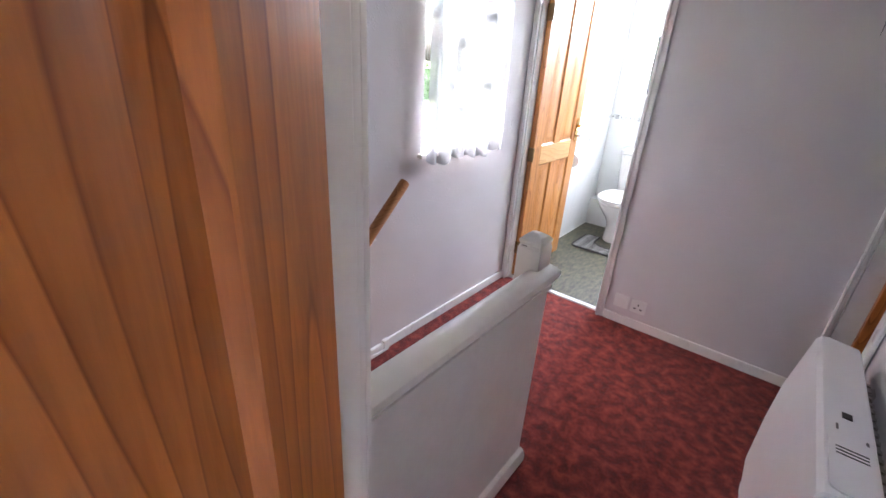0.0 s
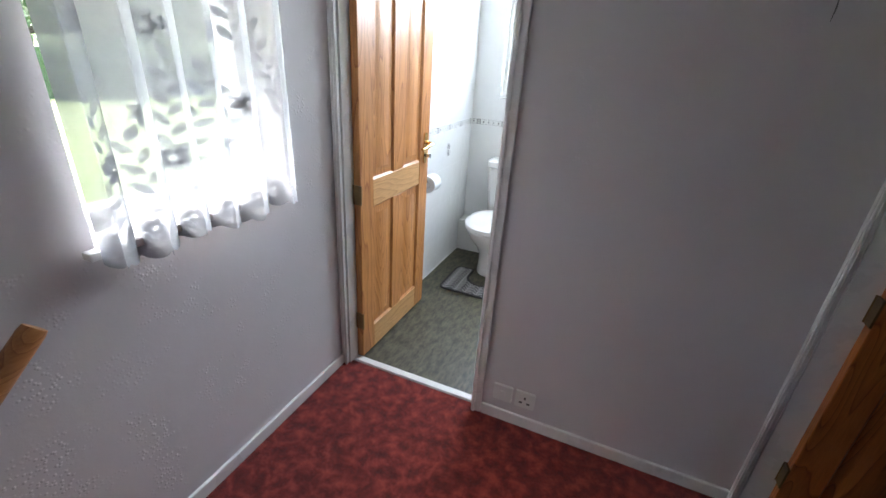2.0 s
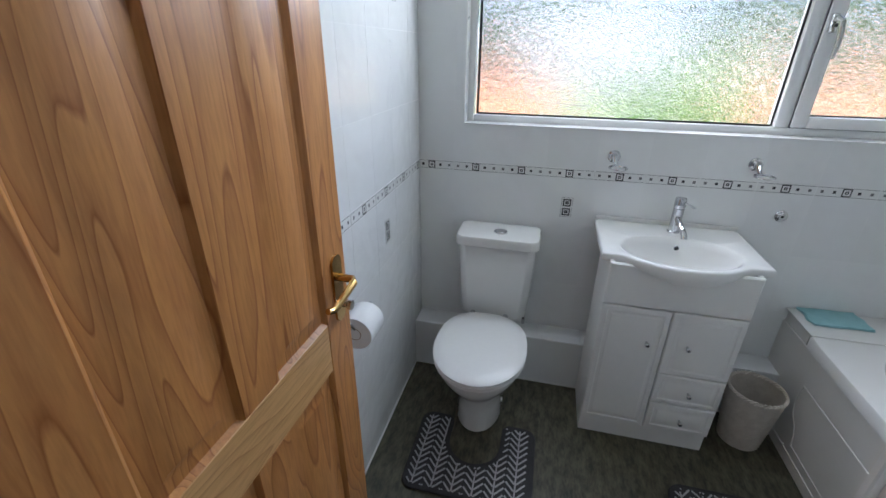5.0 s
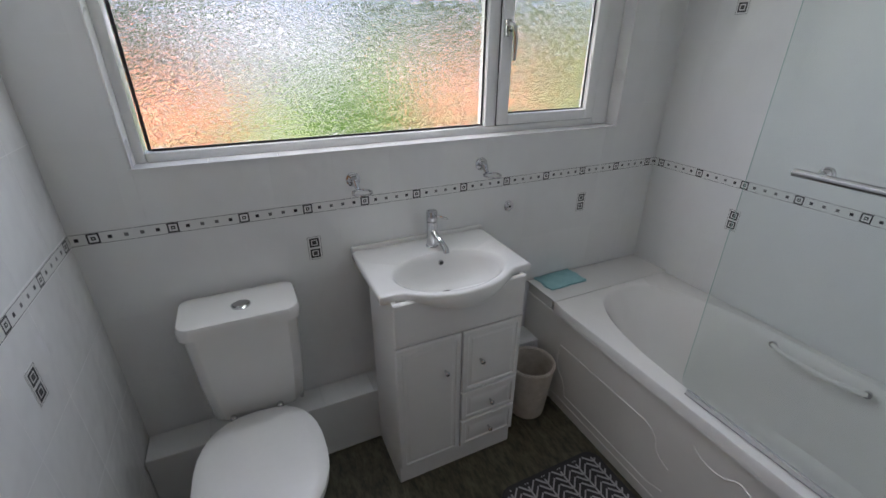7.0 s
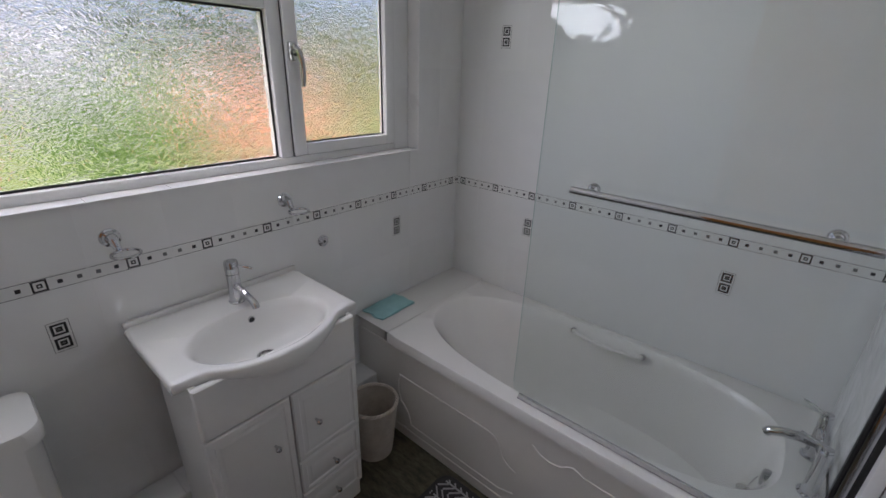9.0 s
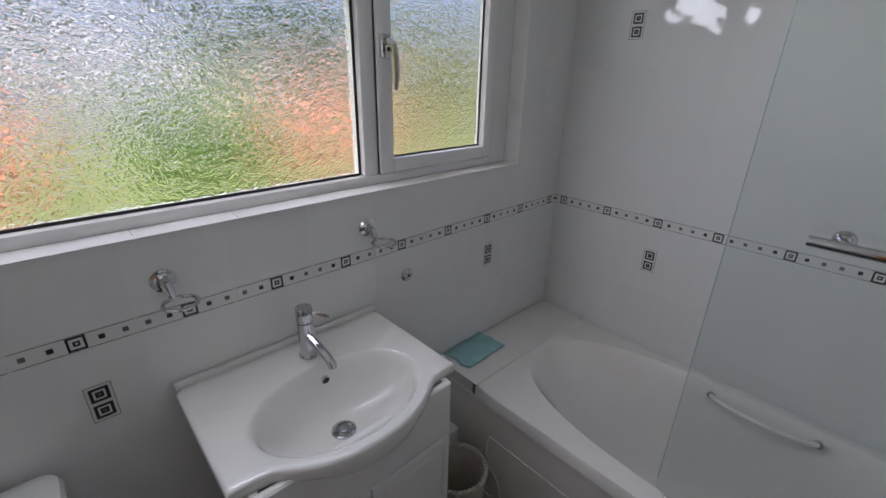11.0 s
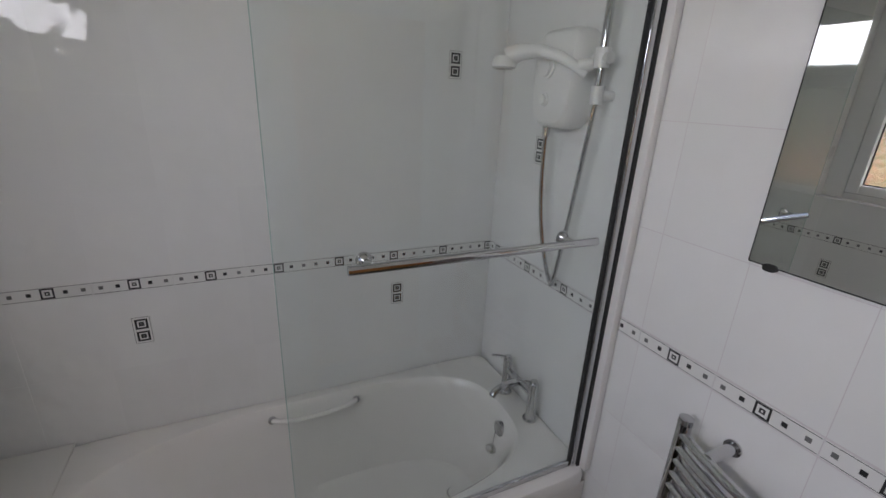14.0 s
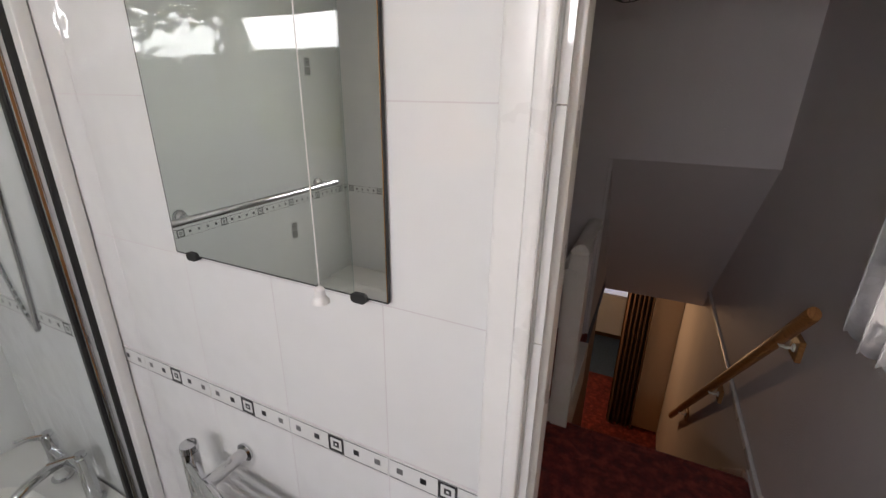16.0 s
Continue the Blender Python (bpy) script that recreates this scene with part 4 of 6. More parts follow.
def basket():
    b = thing("waste_basket", "small whitewashed wicker waste basket on the floor", "basket", (1.548, 1.425, 0))
    bm = nb()
    n, rows, h = 112, 26, 0.262
    rings = []
    for r in range(rows + 1):
        f = r / rows
        base = 0.078 + 0.026 * f
        rings.append([((base + 0.0042 * math.sin(math.pi * r + 2 * math.pi * k / n * 28)) * math.cos(2 * math.pi * k / n), (base + 0.0042 * math.sin(math.pi * r + 2 * math.pi * k / n * 28)) * math.sin(2 * math.pi * k / n), 0.004 + f * h) for k in range(n)])
    for r in range(rows, -1, -1):
        f = r / rows
        base = 0.070 + 0.026 * f
        rings.append([((base + 0.003 * math.sin(math.pi * r + 2 * math.pi * k / n * 28)) * math.cos(2 * math.pi * k / n), (base + 0.003 * math.sin(math.pi * r + 2 * math.pi * k / n * 28)) * math.sin(2 * math.pi * k / n), 0.010 + f * (h - 0.006)) for k in range(n)])
    loft(bm, rings, caps=False)
    part("woven_side", bm, "wicker", b, smooth=60)
    bm = nb()
    lathe(bm, [(0.079, 0.0), (0.079, 0.012)], seg=32)
    part("base", bm, "wicker", b)
    for ph in (0, 1):
        bm = nb()
        pts = []
        for k in range(121):
            a = 2 * math.pi * k / 120
            w = 2 * math.pi * k / 6 + ph * math.pi
            pts.append(((0.101 + 0.005 * math.cos(w)) * math.cos(a), (0.101 + 0.005 * math.cos(w)) * math.sin(a), 0.268 + 0.005 * math.sin(w)))
        tube(bm, pts, 0.0045, 6, caps=False)
        part("rim_braid", bm, "wicker", b)
    return b


basket()


def bath():
    t = thing("bath", "white acrylic bath with an ivory moulded panel", "bath", (2.0275, 0.75, 0))
    x0, x1, y0, y1 = -0.353, 0.350, -0.746, 0.748
    top = 0.525

    n = 120
    turns = []
    for k in range(n):
        a = 2 * math.pi * k / n
        turns.append((math.cos(a), math.sin(a)))

    def rect(ix, z):
        out = []
        for c, s in turns:
            k = (abs(c) ** 26 + abs(s) ** 26) ** (-1 / 26)
            out.append(((x0 + x1) / 2 + ((x1 - x0) / 2 - ix) * k * c, (y0 + y1) / 2 + ((y1 - y0) / 2 - ix) * k * s, z))
        return out

    def tub(hw, ys, yn, z, e=2.6):
        cx, cy = 0.012, (ys + yn) / 2
        out = []
        for c, s in turns:
            q = e - 0.75 if s > 0 else e
            k = (abs(c) ** q + abs(s) ** q) ** (-1 / q)
            out.append((cx + hw * k * c, cy + (yn - ys) / 2 * k * s, z))
        return out
    bm = nb()
    loft(bm, [rect(0.012, 0.468), rect(0.0, 0.472), rect(0.0, top - 0.008), rect(0.003, top - 0.002), rect(0.010, top), tub(0.296, -0.645, 0.700, top, 3.2), tub(0.288, -0.637, 0.690, top - 0.008, 3.2),
              tub(0.278, -0.625, 0.668, top - 0.04, 3.1), tub(0.262, -0.60, 0.60, top - 0.12, 2.8), tub(0.245, -0.575, 0.50, top - 0.25, 2.7), tub(0.225, -0.55, 0.40, top - 0.35, 2.6), tub(0.18, -0.50, 0.30, top - 0.385, 2.5), tub(0.06, -0.2, 0.1, top - 0.392, 2.3)], caps=False)
    bm.verts.ensure_lookup_table()
    bm.faces.new([bm.verts[i] for i in range(len(bm.verts) - n, len(bm.verts))])
    part("tub", bm, "acrylic", t, smooth=40)
    bm = nb()
    box(bm, x0 + 0.012, x0 + 0.018, y0, y1 + 0.18, 0.0, 0.468, bevel=0.001, seg=1)
    panel = part("side_panel", bm, "panel", t, "ivory moulded plastic bath panel")
    xf = x0 + 0.012

    def bead(pts, r=0.0035):
        bm = nb()
        tube(bm, [(xf, y - 0.75, z) for y, z in pts], r, 6)
        part("moulding", bm, "panel", panel)
    bead([(1.40, 0.335), (0.93, 0.335), (0.90, 0.325), (0.875, 0.30), (0.865, 0.26), (0.84, 0.235), (0.80, 0.22)])
    bead([(1.40, 0.335), (1.41, 0.30), (1.41, 0.24), (1.395, 0.20), (1.36, 0.17), (1.34, 0.13), (1.33, 0.09), (0.86, 0.09), (0.80, 0.11)])
    bead([(0.75, 0.395), (0.72, 0.372), (0.68, 0.365), (0.64, 0.372), (0.615, 0.395), (0.60, 0.40), (0.56, 0.385), (0.10, 0.385)])
    bead([(1.48, 0.05), (0.03, 0.05)])
    bm = nb()
    lathe(bm, [(0.006, 0.0), (0.006, -0.003), (0.003, -0.0045)], (xf, 1.37 - 0.75, 0.055), "x", 12)
    part("screw_cap", bm, "plastic", panel)
    bm = nb()
    pts = [(0.262, 0.145 - 0.30 * k / 10, 0.500 + 0.004 * (k / 10) + 0.0) for k in range(11)]
    pts = [(0.266 - 0.035 * math.sin(math.pi * k / 10) ** 0.6, p[1], p[2]) for k, p in enumerate(pts)]
    tube(bm, pts, [0.010] + [0.0085] * 9 + [0.010], 10)
    grip = part("grab_handle", bm, "acrylic", t, "white grab handle")
    for k in (0, 10):
        bm = nb()
        lathe(bm, [(0.014, -0.006), (0.014, 0.004), (0.010, 0.007)], (0.268, pts[k][1], pts[k][2]), "x", 14)
        part("grip_rose", bm, "chrome", grip)
    bm = nb()
    lathe(bm, [(0.035, 0.0), (0.035, 0.004), (0.028, 0.005), (0.026, 0.001), (0.010, 0.001)], (0.03, -0.485, top - 0.39), "z", 24)
    w = part("waste", bm, "chrome", t, "chrome bath waste")
    for k in range(6):
        a = k * math.pi / 3
        bm = nb()
        lathe(bm, [(0.005, 0.0015), (0.005, 0.0025)], (0.03 + 0.016 * math.cos(a), -0.485 + 0.016 * math.sin(a), top - 0.39), "z", 8)
        part("hole", bm, "gasket", w)
    bm = nb()
    lathe(bm, [(0.030, -0.01), (0.030, 0.006), (0.022, 0.012), (0.010, 0.013)], (-0.035, -0.618, 0.462), "y", 24)
    ov = part("overflow", bm, "chrome", t, "round chrome overflow with a chain")
    bm = nb()
    pts = [(-0.035, -0.600, 0.455), (-0.04, -0.592, 0.43), (-0.045, -0.585, 0.405)]
    tube(bm, pts, 0.0018, 6)
    part("chain", bm, "chrome", ov)
    bm = nb()
    lathe(bm, [(0.020, 0.0), (0.023, 0.010), (0.018, 0.014), (0.005, 0.018)], (-0.046, -0.582, 0.385), "z", 18)
    part("plug", bm, "steel", ov)
    return t


bath()
ledge = thing("bath_ledge", "flat ivory ledge at the head of the bath", "ledge", (2.03, 1.59, 0))
part("top_board", box(nb(), -0.352, 0.349, -0.122, 0.089, 0.5252, 0.5295, bevel=0.0018), "acrylic", ledge)
part("end_board", box(nb(), -0.3355, -0.327, -0.0885, 0.089, 0.0, 0.525, bevel=0.001, seg=1), "panel", ledge)

cloth = thing("cleaning_cloth", "folded teal microfibre cloth on the bath ledge", "cloth", (1.822, 1.612, 0.5297), 2)
for k in range(2):
    bm = nb()
    n = 14
    def fold(u, v, z):
        return (0.105 * u + 0.004 * math.sin(5 * v + k), 0.063 * v + 0.003 * math.sin(6 * u + 2 * k), z + 0.0012 * math.sin(7 * u + 3 * v + 2 * k))
    lo = [[bm.verts.new(fold(-1 + 2 * i / n, -1 + 2 * j / n, 0.0015 + k * 0.005)) for j in range(n + 1)] for i in range(n + 1)]
    hi = [[bm.verts.new(fold(-1 + 2 * i / n, -1 + 2 * j / n, 0.0055 + k * 0.005)) for j in range(n + 1)] for i in range(n + 1)]
    for g in (lo, hi):
        for i in range(n):
            for j in range(n):
                bm.faces.new((g[i][j], g[i + 1][j], g[i + 1][j + 1], g[i][j + 1]))
    for i in range(n):
        for a, b in (((i, 0), (i + 1, 0)), ((i, n), (i + 1, n)), ((0, i), (0, i + 1)), ((n, i), (n, i + 1))):
            bm.faces.new((lo[a[0]][a[1]], lo[b[0]][b[1]], hi[b[0]][b[1]], hi[a[0]][a[1]]))
    part("layer", bm, "teal", cloth)


def bath_tap():
    t = thing("bath_mixer_tap", "chrome deck-mounted bath mixer tap", "tap", (2.02, 0.048, 0.5265))
    for s in (-1, 1):
        bm = nb()
        x = s * 0.083
        lathe(bm, [(0.026, 0), (0.026, 0.005), (0.019, 0.008), (0.0175, 0.02), (0.0165, 0.12), (0.0175, 0.125), (0.0175, 0.150), (0.014, 0.154)], (x, 0, 0), "z", 20)
        leg = part("pillar", bm, "chrome", t)
        bm = nb()
        tube(bm, [(x, 0.004, 0.158), (x + 0.01, 0.03, 0.166), (x + 0.02, 0.062, 0.170)], [0.005, 0.0045, 0.004], 8)
        tube(bm, [(x, 0, 0.153), (x, 0, 0.163)], 0.0125, 14)
        part("lever", bm, "chrome", leg)
    bm = nb()
    tube(bm, [(-0.083, 0, 0.105), (0.083, 0, 0.105)], 0.0135, 14)
    part("bridge", bm, "chrome", t)
    bm = nb()
    tube(bm, [(0, 0, 0.105), (-0.006, 0.05, 0.112), (-0.012, 0.09, 0.108), (-0.016, 0.118, 0.098), (-0.017, 0.124, 0.086)], [0.015, 0.0145, 0.014, 0.0135, 0.013], 12)
    part("spout", bm, "chrome", t)
    return t


bath_tap()


def shower_screen():
    s = thing("shower_screen", "hinged clear glass bath screen with a chrome wall profile", "shower screen", (1.716, 0.0, 0.527))
    out = [(0.055, 0.02)] + [(0.865 - 0.03 + 0.03 * math.sin(a), 0.05 - 0.03 * math.cos(a)) for a in (math.pi / 2 * k / 6 for k in range(7))] + [(0.865, 1.36), (0.055, 1.36)]
    bm = nb()
    prism(bm, out, -0.0025, 0.0025, "x")
    g = part("glass", bm, "screen", s, "clear toughened glass", smooth=30)
    g.visible_shadow = False
    bm = nb()
    pts = [(0, 0.8652, 0.06), (0, 0.8652, 1.36)]
    tube(bm, pts, 0.0009, 6)
    part("glass_edge", bm, "screen_edge", s)
    bm = nb()
    box(bm, -0.006, 0.006, 0.06, 0.84, 0.002, 0.022, bevel=0.002, seg=1)
    part("bottom_seal", bm, "chrome", s, "chrome strip along the bath rim")
    bm = nb()
    box(bm, -0.004, 0.004, 0.055, 0.842, 0.0005, 0.004)
    part("drip_seal", bm, "gasket", s)
    part("wall_profile", box(nb(), -0.040, 0.006, 0.002, 0.026, 0.0, 1.37, bevel=0.003), "plastic", s, "white wall channel")
    part("hinge_post", box(nb(), -0.013, 0.013, 0.026, 0.054, 0.002, 1.37, bevel=0.006), "chrome", s, "polished chrome hinge post")
    part("post_gasket", box(nb(), -0.0165, -0.0135, 0.026, 0.036, 0.002, 1.37), "gasket", s)
    part("edge_gasket", box(nb(), -0.006, 0.006, 0.0545, 0.060, 0.002, 1.36), "gasket", s)
    bm = nb()
    z = 0.775
    tube(bm, [(-0.052, 0.150, z), (-0.052, 0.742, z)], 0.0095, 14)
    bar = part("towel_bar", bm, "chrome", s, "round polished chrome towel bar")
    for y in (0.215, 0.70):
        bm = nb()
        tube(bm, [(-0.052, y, z), (-0.008, y, z)], 0.008, 12)
        lathe(bm, [(0.008, -0.02), (0.014, -0.014), (0.017, -0.006), (0.017, -0.003)], (0, y, z), "x", 16)
        part("mount", bm, "chrome", bar)
    return s


shower_screen()


def electric_shower():
    s = thing("electric_shower", "white electric shower unit on the tiled wall", "shower", (1.99, 0.0, 1.67))

    def ring(w, h, y, dz=0.0):
        out = []
        for u, v in rounded(w, h, 0.05, 7):
            f = max(0.0, (-v) / (h / 2))
            out.append((-u * (1 - 0.18 * f * f), y, v + dz))
        return out
    bm = nb()
    loft(bm, [ring(0.175, 0.25, 0.002), ring(0.186, 0.262, 0.006), ring(0.188, 0.264, 0.05), ring(0.180, 0.256, 0.075), ring(0.160, 0.235, 0.088), ring(0.10, 0.17, 0.094)])
    b = part("casing", bm, "plastic", s)
    for z, r in ((0.03, 0.030), (-0.055, 0.019)):
        bm = nb()
        lathe(bm, [(r, 0.0), (r * 0.98, 0.006), (r * 0.8, 0.008), (r * 0.75, 0.016), (r * 0.3, 0.018)], (0.012, 0.0925, z), "y", 24)
        part("dial", bm, "plastic", s, "white control dial")
    for k in range(3):
        part("marking", box(nb(), 0.058, 0.066, 0.0895, 0.0905, -0.03 + k * 0.022, -0.026 + k * 0.022), "grey_ink", b)
    bm = nb()
    tube(bm, [(0.044, 0.05, -0.125), (0.044, 0.05, -0.158)], 0.011, 12)
    part("outlet", bm, "chrome", s, "chrome hose outlet")
    return s


electric_shower()


def shower_rail():
    s = thing("shower_rail", "chrome riser rail with a white hand shower", "shower rail", (1.842, 0.0, 1.6))
    bm = nb()
    tube(bm, [(0, 0.052, 0.005), (0, 0.052, 0.60)], 0.0105, 14)
    part("pole", bm, "chrome", s)
    for z in (0.03, 0.57):
        bm = nb()
        tube(bm, [(0, 0.002, z), (0, 0.052, z)], 0.013, 12)
        tube(bm, [(0, 0.052, z - 0.022), (0, 0.052, z + 0.022)], 0.0165, 14)
        part("end_bracket", bm, "plastic", s, "white end bracket")
    bm = nb()
    tube(bm, [(0, 0.052, 0.095), (0, 0.052, 0.142)], 0.019, 16)
    tube(bm, [(-0.028, 0.052, 0.118), (0.026, 0.052, 0.118)], 0.014, 12)
    tube(bm, [(0.02, 0.06, 0.105), (0.045, 0.085, 0.100)], [0.015, 0.017], 12)
    slider = part("slider", bm, "plastic", s, "white slider")
    bm = nb()
    tube(bm, [(0.030, 0.07, 0.078), (0.048, 0.09, 0.098), (0.08, 0.12, 0.122), (0.12, 0.155, 0.136), (0.155, 0.19, 0.132), (0.18, 0.215, 0.118)], [0.011, 0.0125, 0.0145, 0.017, 0.022, 0.027], 14)
    lathe(bm, [(0.029, 0.022), (0.033, 0.010), (0.033, -0.004), (0.027, -0.008)], (0.185, 0.222, 0.098), "z", 20)
    hs = part("hand_shower", bm, "plastic", s, "white hand shower")
    bm = nb()
    lathe(bm, [(0.025, -0.0085), (0.022, -0.011), (0.008, -0.0115)], (0.185, 0.222, 0.098), "z", 20)
    part("spray_face", bm, "steel", hs)
    a, c, d = Vector((0.192, 0.05, -0.088)), Vector((0.078, 0.045, -0.536)), Vector((0.0, 0.055, 0.01))
    pts = []
    for k in range(49):
        u = k / 48
        if u < 0.5:
            w = u * 2
            p = Vector((a.x + (c.x - a.x) * w ** 2.2, 0.05, a.z + (c.z - a.z) * (1 - (1 - w) ** 1.15)))
        else:
            w = (u - 0.5) * 2
            p = Vector((c.x + (d.x - c.x) * w ** 0.85, 0.05 + 0.004 * w, c.z + (d.z - c.z) * w ** 1.15))
        pts.append(p)
    bm = nb()
    fine = []
    for i in range(len(pts) - 1):
        for j in range(6):
            fine.append(pts[i].lerp(pts[i + 1], j / 6))
    tube(bm, fine, [0.0072 if k % 2 else 0.0062 for k in range(len(fine))], 8)
    part("hose", bm, "chrome", s, "ribbed chrome hose")
    return s


shower_rail()


def mirror():
    m = thing("wall_mirror", "rectangular frameless mirror clipped to the tiled wall", "mirror", (1.195, 0.0, 1.63))
    part("glass", box(nb(), -0.21, 0.21, 0.0035, 0.0085, -0.298, 0.32, bevel=0.0012, seg=1), "mirror", m)
    bm = nb()
    for b in ((-0.2112, -0.2102, 0.003, 0.0082, -0.298, 0.32), (0.2102, 0.2112, 0.003, 0.0082, -0.298, 0.32), (-0.21, 0.21, 0.003, 0.0082, -0.2992, -0.2982)):
        box(bm, *b)
    part("edge", bm, "gasket", m)
    for x in (-0.165, 0.170):
        bm = nb()
        prism(bm, [(x + u, -0.300 + v) for u, v in rounded(0.024, 0.014, 0.006, 4)], 0.001, 0.012, "y")
        part("clip", bm, "gasket", m, "small dark mirror clip")
    return m


mirror()
p = thing("light_pull", "white light-pull cord with an acorn handle", "light pull", (1.012, 0.10, 1.375))
bm = nb()
tube(bm, [(0, 0, 0.013), (0.001, 0, 0.5), (0, 0, 0.905)], 0.0007, 6)
part("cord", bm, "plastic", p)
bm = nb()
lathe(bm, [(0.006, -0.008), (0.010, -0.006), (0.0095, -0.002), (0.006, 0.002), (0.0055, 0.010), (0.002, 0.014)], seg=18)
part("acorn", bm, "plastic", p)
bm = nb()
lathe(bm, [(0.035, 0.905), (0.035, 0.918), (0.02, 0.924)], seg=20)
part("ceiling_switch", bm, "plastic", p)


def towel_radiator():
    t = thing("towel_radiator", "curved chrome ladder towel radiator on the tiled wall", "towel radiator", (1.155, 0.0, 0.2))
    for s in (-1, 1):
        bm = nb()
        tube(bm, [(s * 0.25, 0.062, 0.0), (s * 0.25, 0.062, 0.75)], 0.0155, 16)
        tube(bm, [(s * 0.25, 0.062, 0.752), (s * 0.25, 0.062, 0.765)], [0.0165, 0.0155], 16)
        post = part("post", bm, "chrome", t)
    zs = [0.725, 0.69, 0.655, 0.62, 0.585, 0.50, 0.465, 0.43, 0.395, 0.31, 0.275, 0.24, 0.205, 0.12, 0.085, 0.05]
    for z in zs:
        bm = nb()
        tube(bm, [(-0.25 + 0.5 * k / 16, 0.066 + 0.05 * math.sin(math.pi * k / 16), z) for k in range(17)], 0.0105, 12)
        part("bar", bm, "chrome", t)
    for x, z in ((0.175, 0.727), (-0.175, 0.727), (0.175, 0.12), (-0.175, 0.12)):
        bm = nb()
        tube(bm, [(x, 0.002, z), (x, 0.006, z)], 0.019, 16)
        tube(bm, [(x, 0.006, z), (x, 0.088, z)], 0.0125, 14)
        part("bracket", bm, "chrome", t)
    for x in (-0.25, 0.25):
        bm = nb()
        tube(bm, [(x, 0.062, -0.198), (x, 0.062, 0.0)], 0.0075, 10)
        part("pipe", bm, "chrome", t)
    return t


towel_radiator()


def roll_holder():
    h = thing("toilet_roll_holder", "chrome toilet roll holder on the tiled wall", "holder", (BW, 0.80, 0.80))
    bm = nb()
    lathe(bm, [(0.024, 0.0005), (0.0235, 0.005), (0.018, 0.008), (0.010, 0.010)], (0, -0.06, 0), "x", 20)
    part("rose", bm, "chrome", h)
    bm = nb()
    tube(bm, [(0.006, -0.06, 0), (0.045, -0.06, 0.0), (0.062, -0.05, -0.012), (0.066, -0.035, -0.034), (0.066, 0.0, -0.036), (0.066, 0.075, -0.036), (0.066, 0.082, -0.028), (0.066, 0.084, -0.012)], 0.0055, 10)
    part("arm", bm, "chrome", h)
    r = thing("toilet_roll", "part-used white toilet roll hanging on its holder", "toilet roll", (BW + 0.066, 0.81, 0.752))
    bm = nb()
    lathe(bm, [(0.0205, -0.05), (0.053, -0.05), (0.0535, -0.049), (0.0535, 0.049), (0.053, 0.05), (0.0205, 0.05)], seg=32, axis="y")
    part("paper", bm, "paper", r)
    bm = nb()
    lathe(bm, [(0.0185, -0.0505), (0.0202, -0.0505), (0.0202, 0.0505), (0.0185, 0.0505), (0.0185, -0.0505)], seg=24, axis="y", caps=False)
    part("card_tube", bm, "card", r)


roll_holder()


def herringbone(parent, inside, x0, x1, y0, y1, z, pitch=0.078, step=0.030):
    """Pale yarn chevrons: spines along y with slanted ribs on both sides."""
    def strip(bm, a, b, w):
        n = 24
        run = []
        for k in range(n + 1):
            q = (a[0] + (b[0] - a[0]) * k / n, a[1] + (b[1] - a[1]) * k / n)
            ok = inside(*q)
            if ok:
                run.append(q)
            if (not ok or k == n) and len(run) > 1:
                p0, p1 = Vector(run[0]), Vector(run[-1])
                d = (p1 - p0).normalized()
                s = Vector((-d.y, d.x)) * w / 2
                ring = [p0 + s, p1 + s, p1 - s, p0 - s]
                loft(bm, [[(q.x, q.y, z) for q in ring], [(q.x, q.y, z + 0.003) for q in ring]])
                run = []
            elif not ok:
                run = []
    bm = nb()
    x = x0 + pitch / 2
    while x < x1:
        strip(bm, (x, y0), (x, y1), 0.006)
        y = y0 - pitch
        while y < y1 + pitch:
            for s in (-1, 1):
                strip(bm, (x + s * 0.004, y), (x + s * (pitch / 2 - 0.003), y + s * 0 + 0.034), 0.006)
            y += step
        x += pitch
    part("chevron_yarn", bm, "mat_white", parent, "pale grey woven chevrons")


def toilet_mat():
    m = thing("toilet_mat", "charcoal pedestal mat with a pale chevron pattern", "mat", (0.44, 1.02, 0.0005))
    hw, y0, y1, r = 0.245, -0.175, 0.20, 0.045

    def arc(cx, cy, rad, a0, a1, n=6):
        return [(cx + rad * math.cos(radians(a0 + (a1 - a0) * k / n)), cy + rad * math.sin(radians(a0 + (a1 - a0) * k / n))) for k in range(n + 1)]
    nx, ny = 0.112, 0.085
    out = arc(hw - r, y0 + r, r, -90, 0) + arc(hw - r, y1 - r, r, 0, 90) + arc(nx + 0.03, y1 - 0.03, 0.03, 90, 180) + arc(0.0, ny, nx, 0, -180, 16) + arc(-nx - 0.03, y1 - 0.03, 0.03, 0, 90) + arc(-hw + r, y1 - r, r, 90, 180) + arc(-hw + r, y0 + r, r, 180, 270)
    bm = nb()
    prism(bm, out, 0, 0.010)
    part("mat_base", bm, "mat_grey", m)

    def inside(x, y, e=0.012):
        if abs(x) > hw - e or y < y0 + e or y > y1 - e:
            return False
        if abs(x) > hw - r and (y < y0 + r or y > y1 - r):
            return (abs(x) - hw + r) ** 2 + (min(abs(y - y0 - r), abs(y - y1 + r))) ** 2 < (r - e) ** 2
        return not (abs(x) < nx + e and y > ny) and not (x * x + (y - ny) ** 2 < (nx + e) ** 2)
    herringbone(m, inside, -hw, hw, y0, y1, 0.0095)
    bm = nb()
    tube(bm, [(x, y, 0.006) for x, y in out] + [(out[0][0], out[0][1], 0.006)], 0.006, 6)
    part("bound_edge", bm, "mat_grey", m)
    return m


toilet_mat()


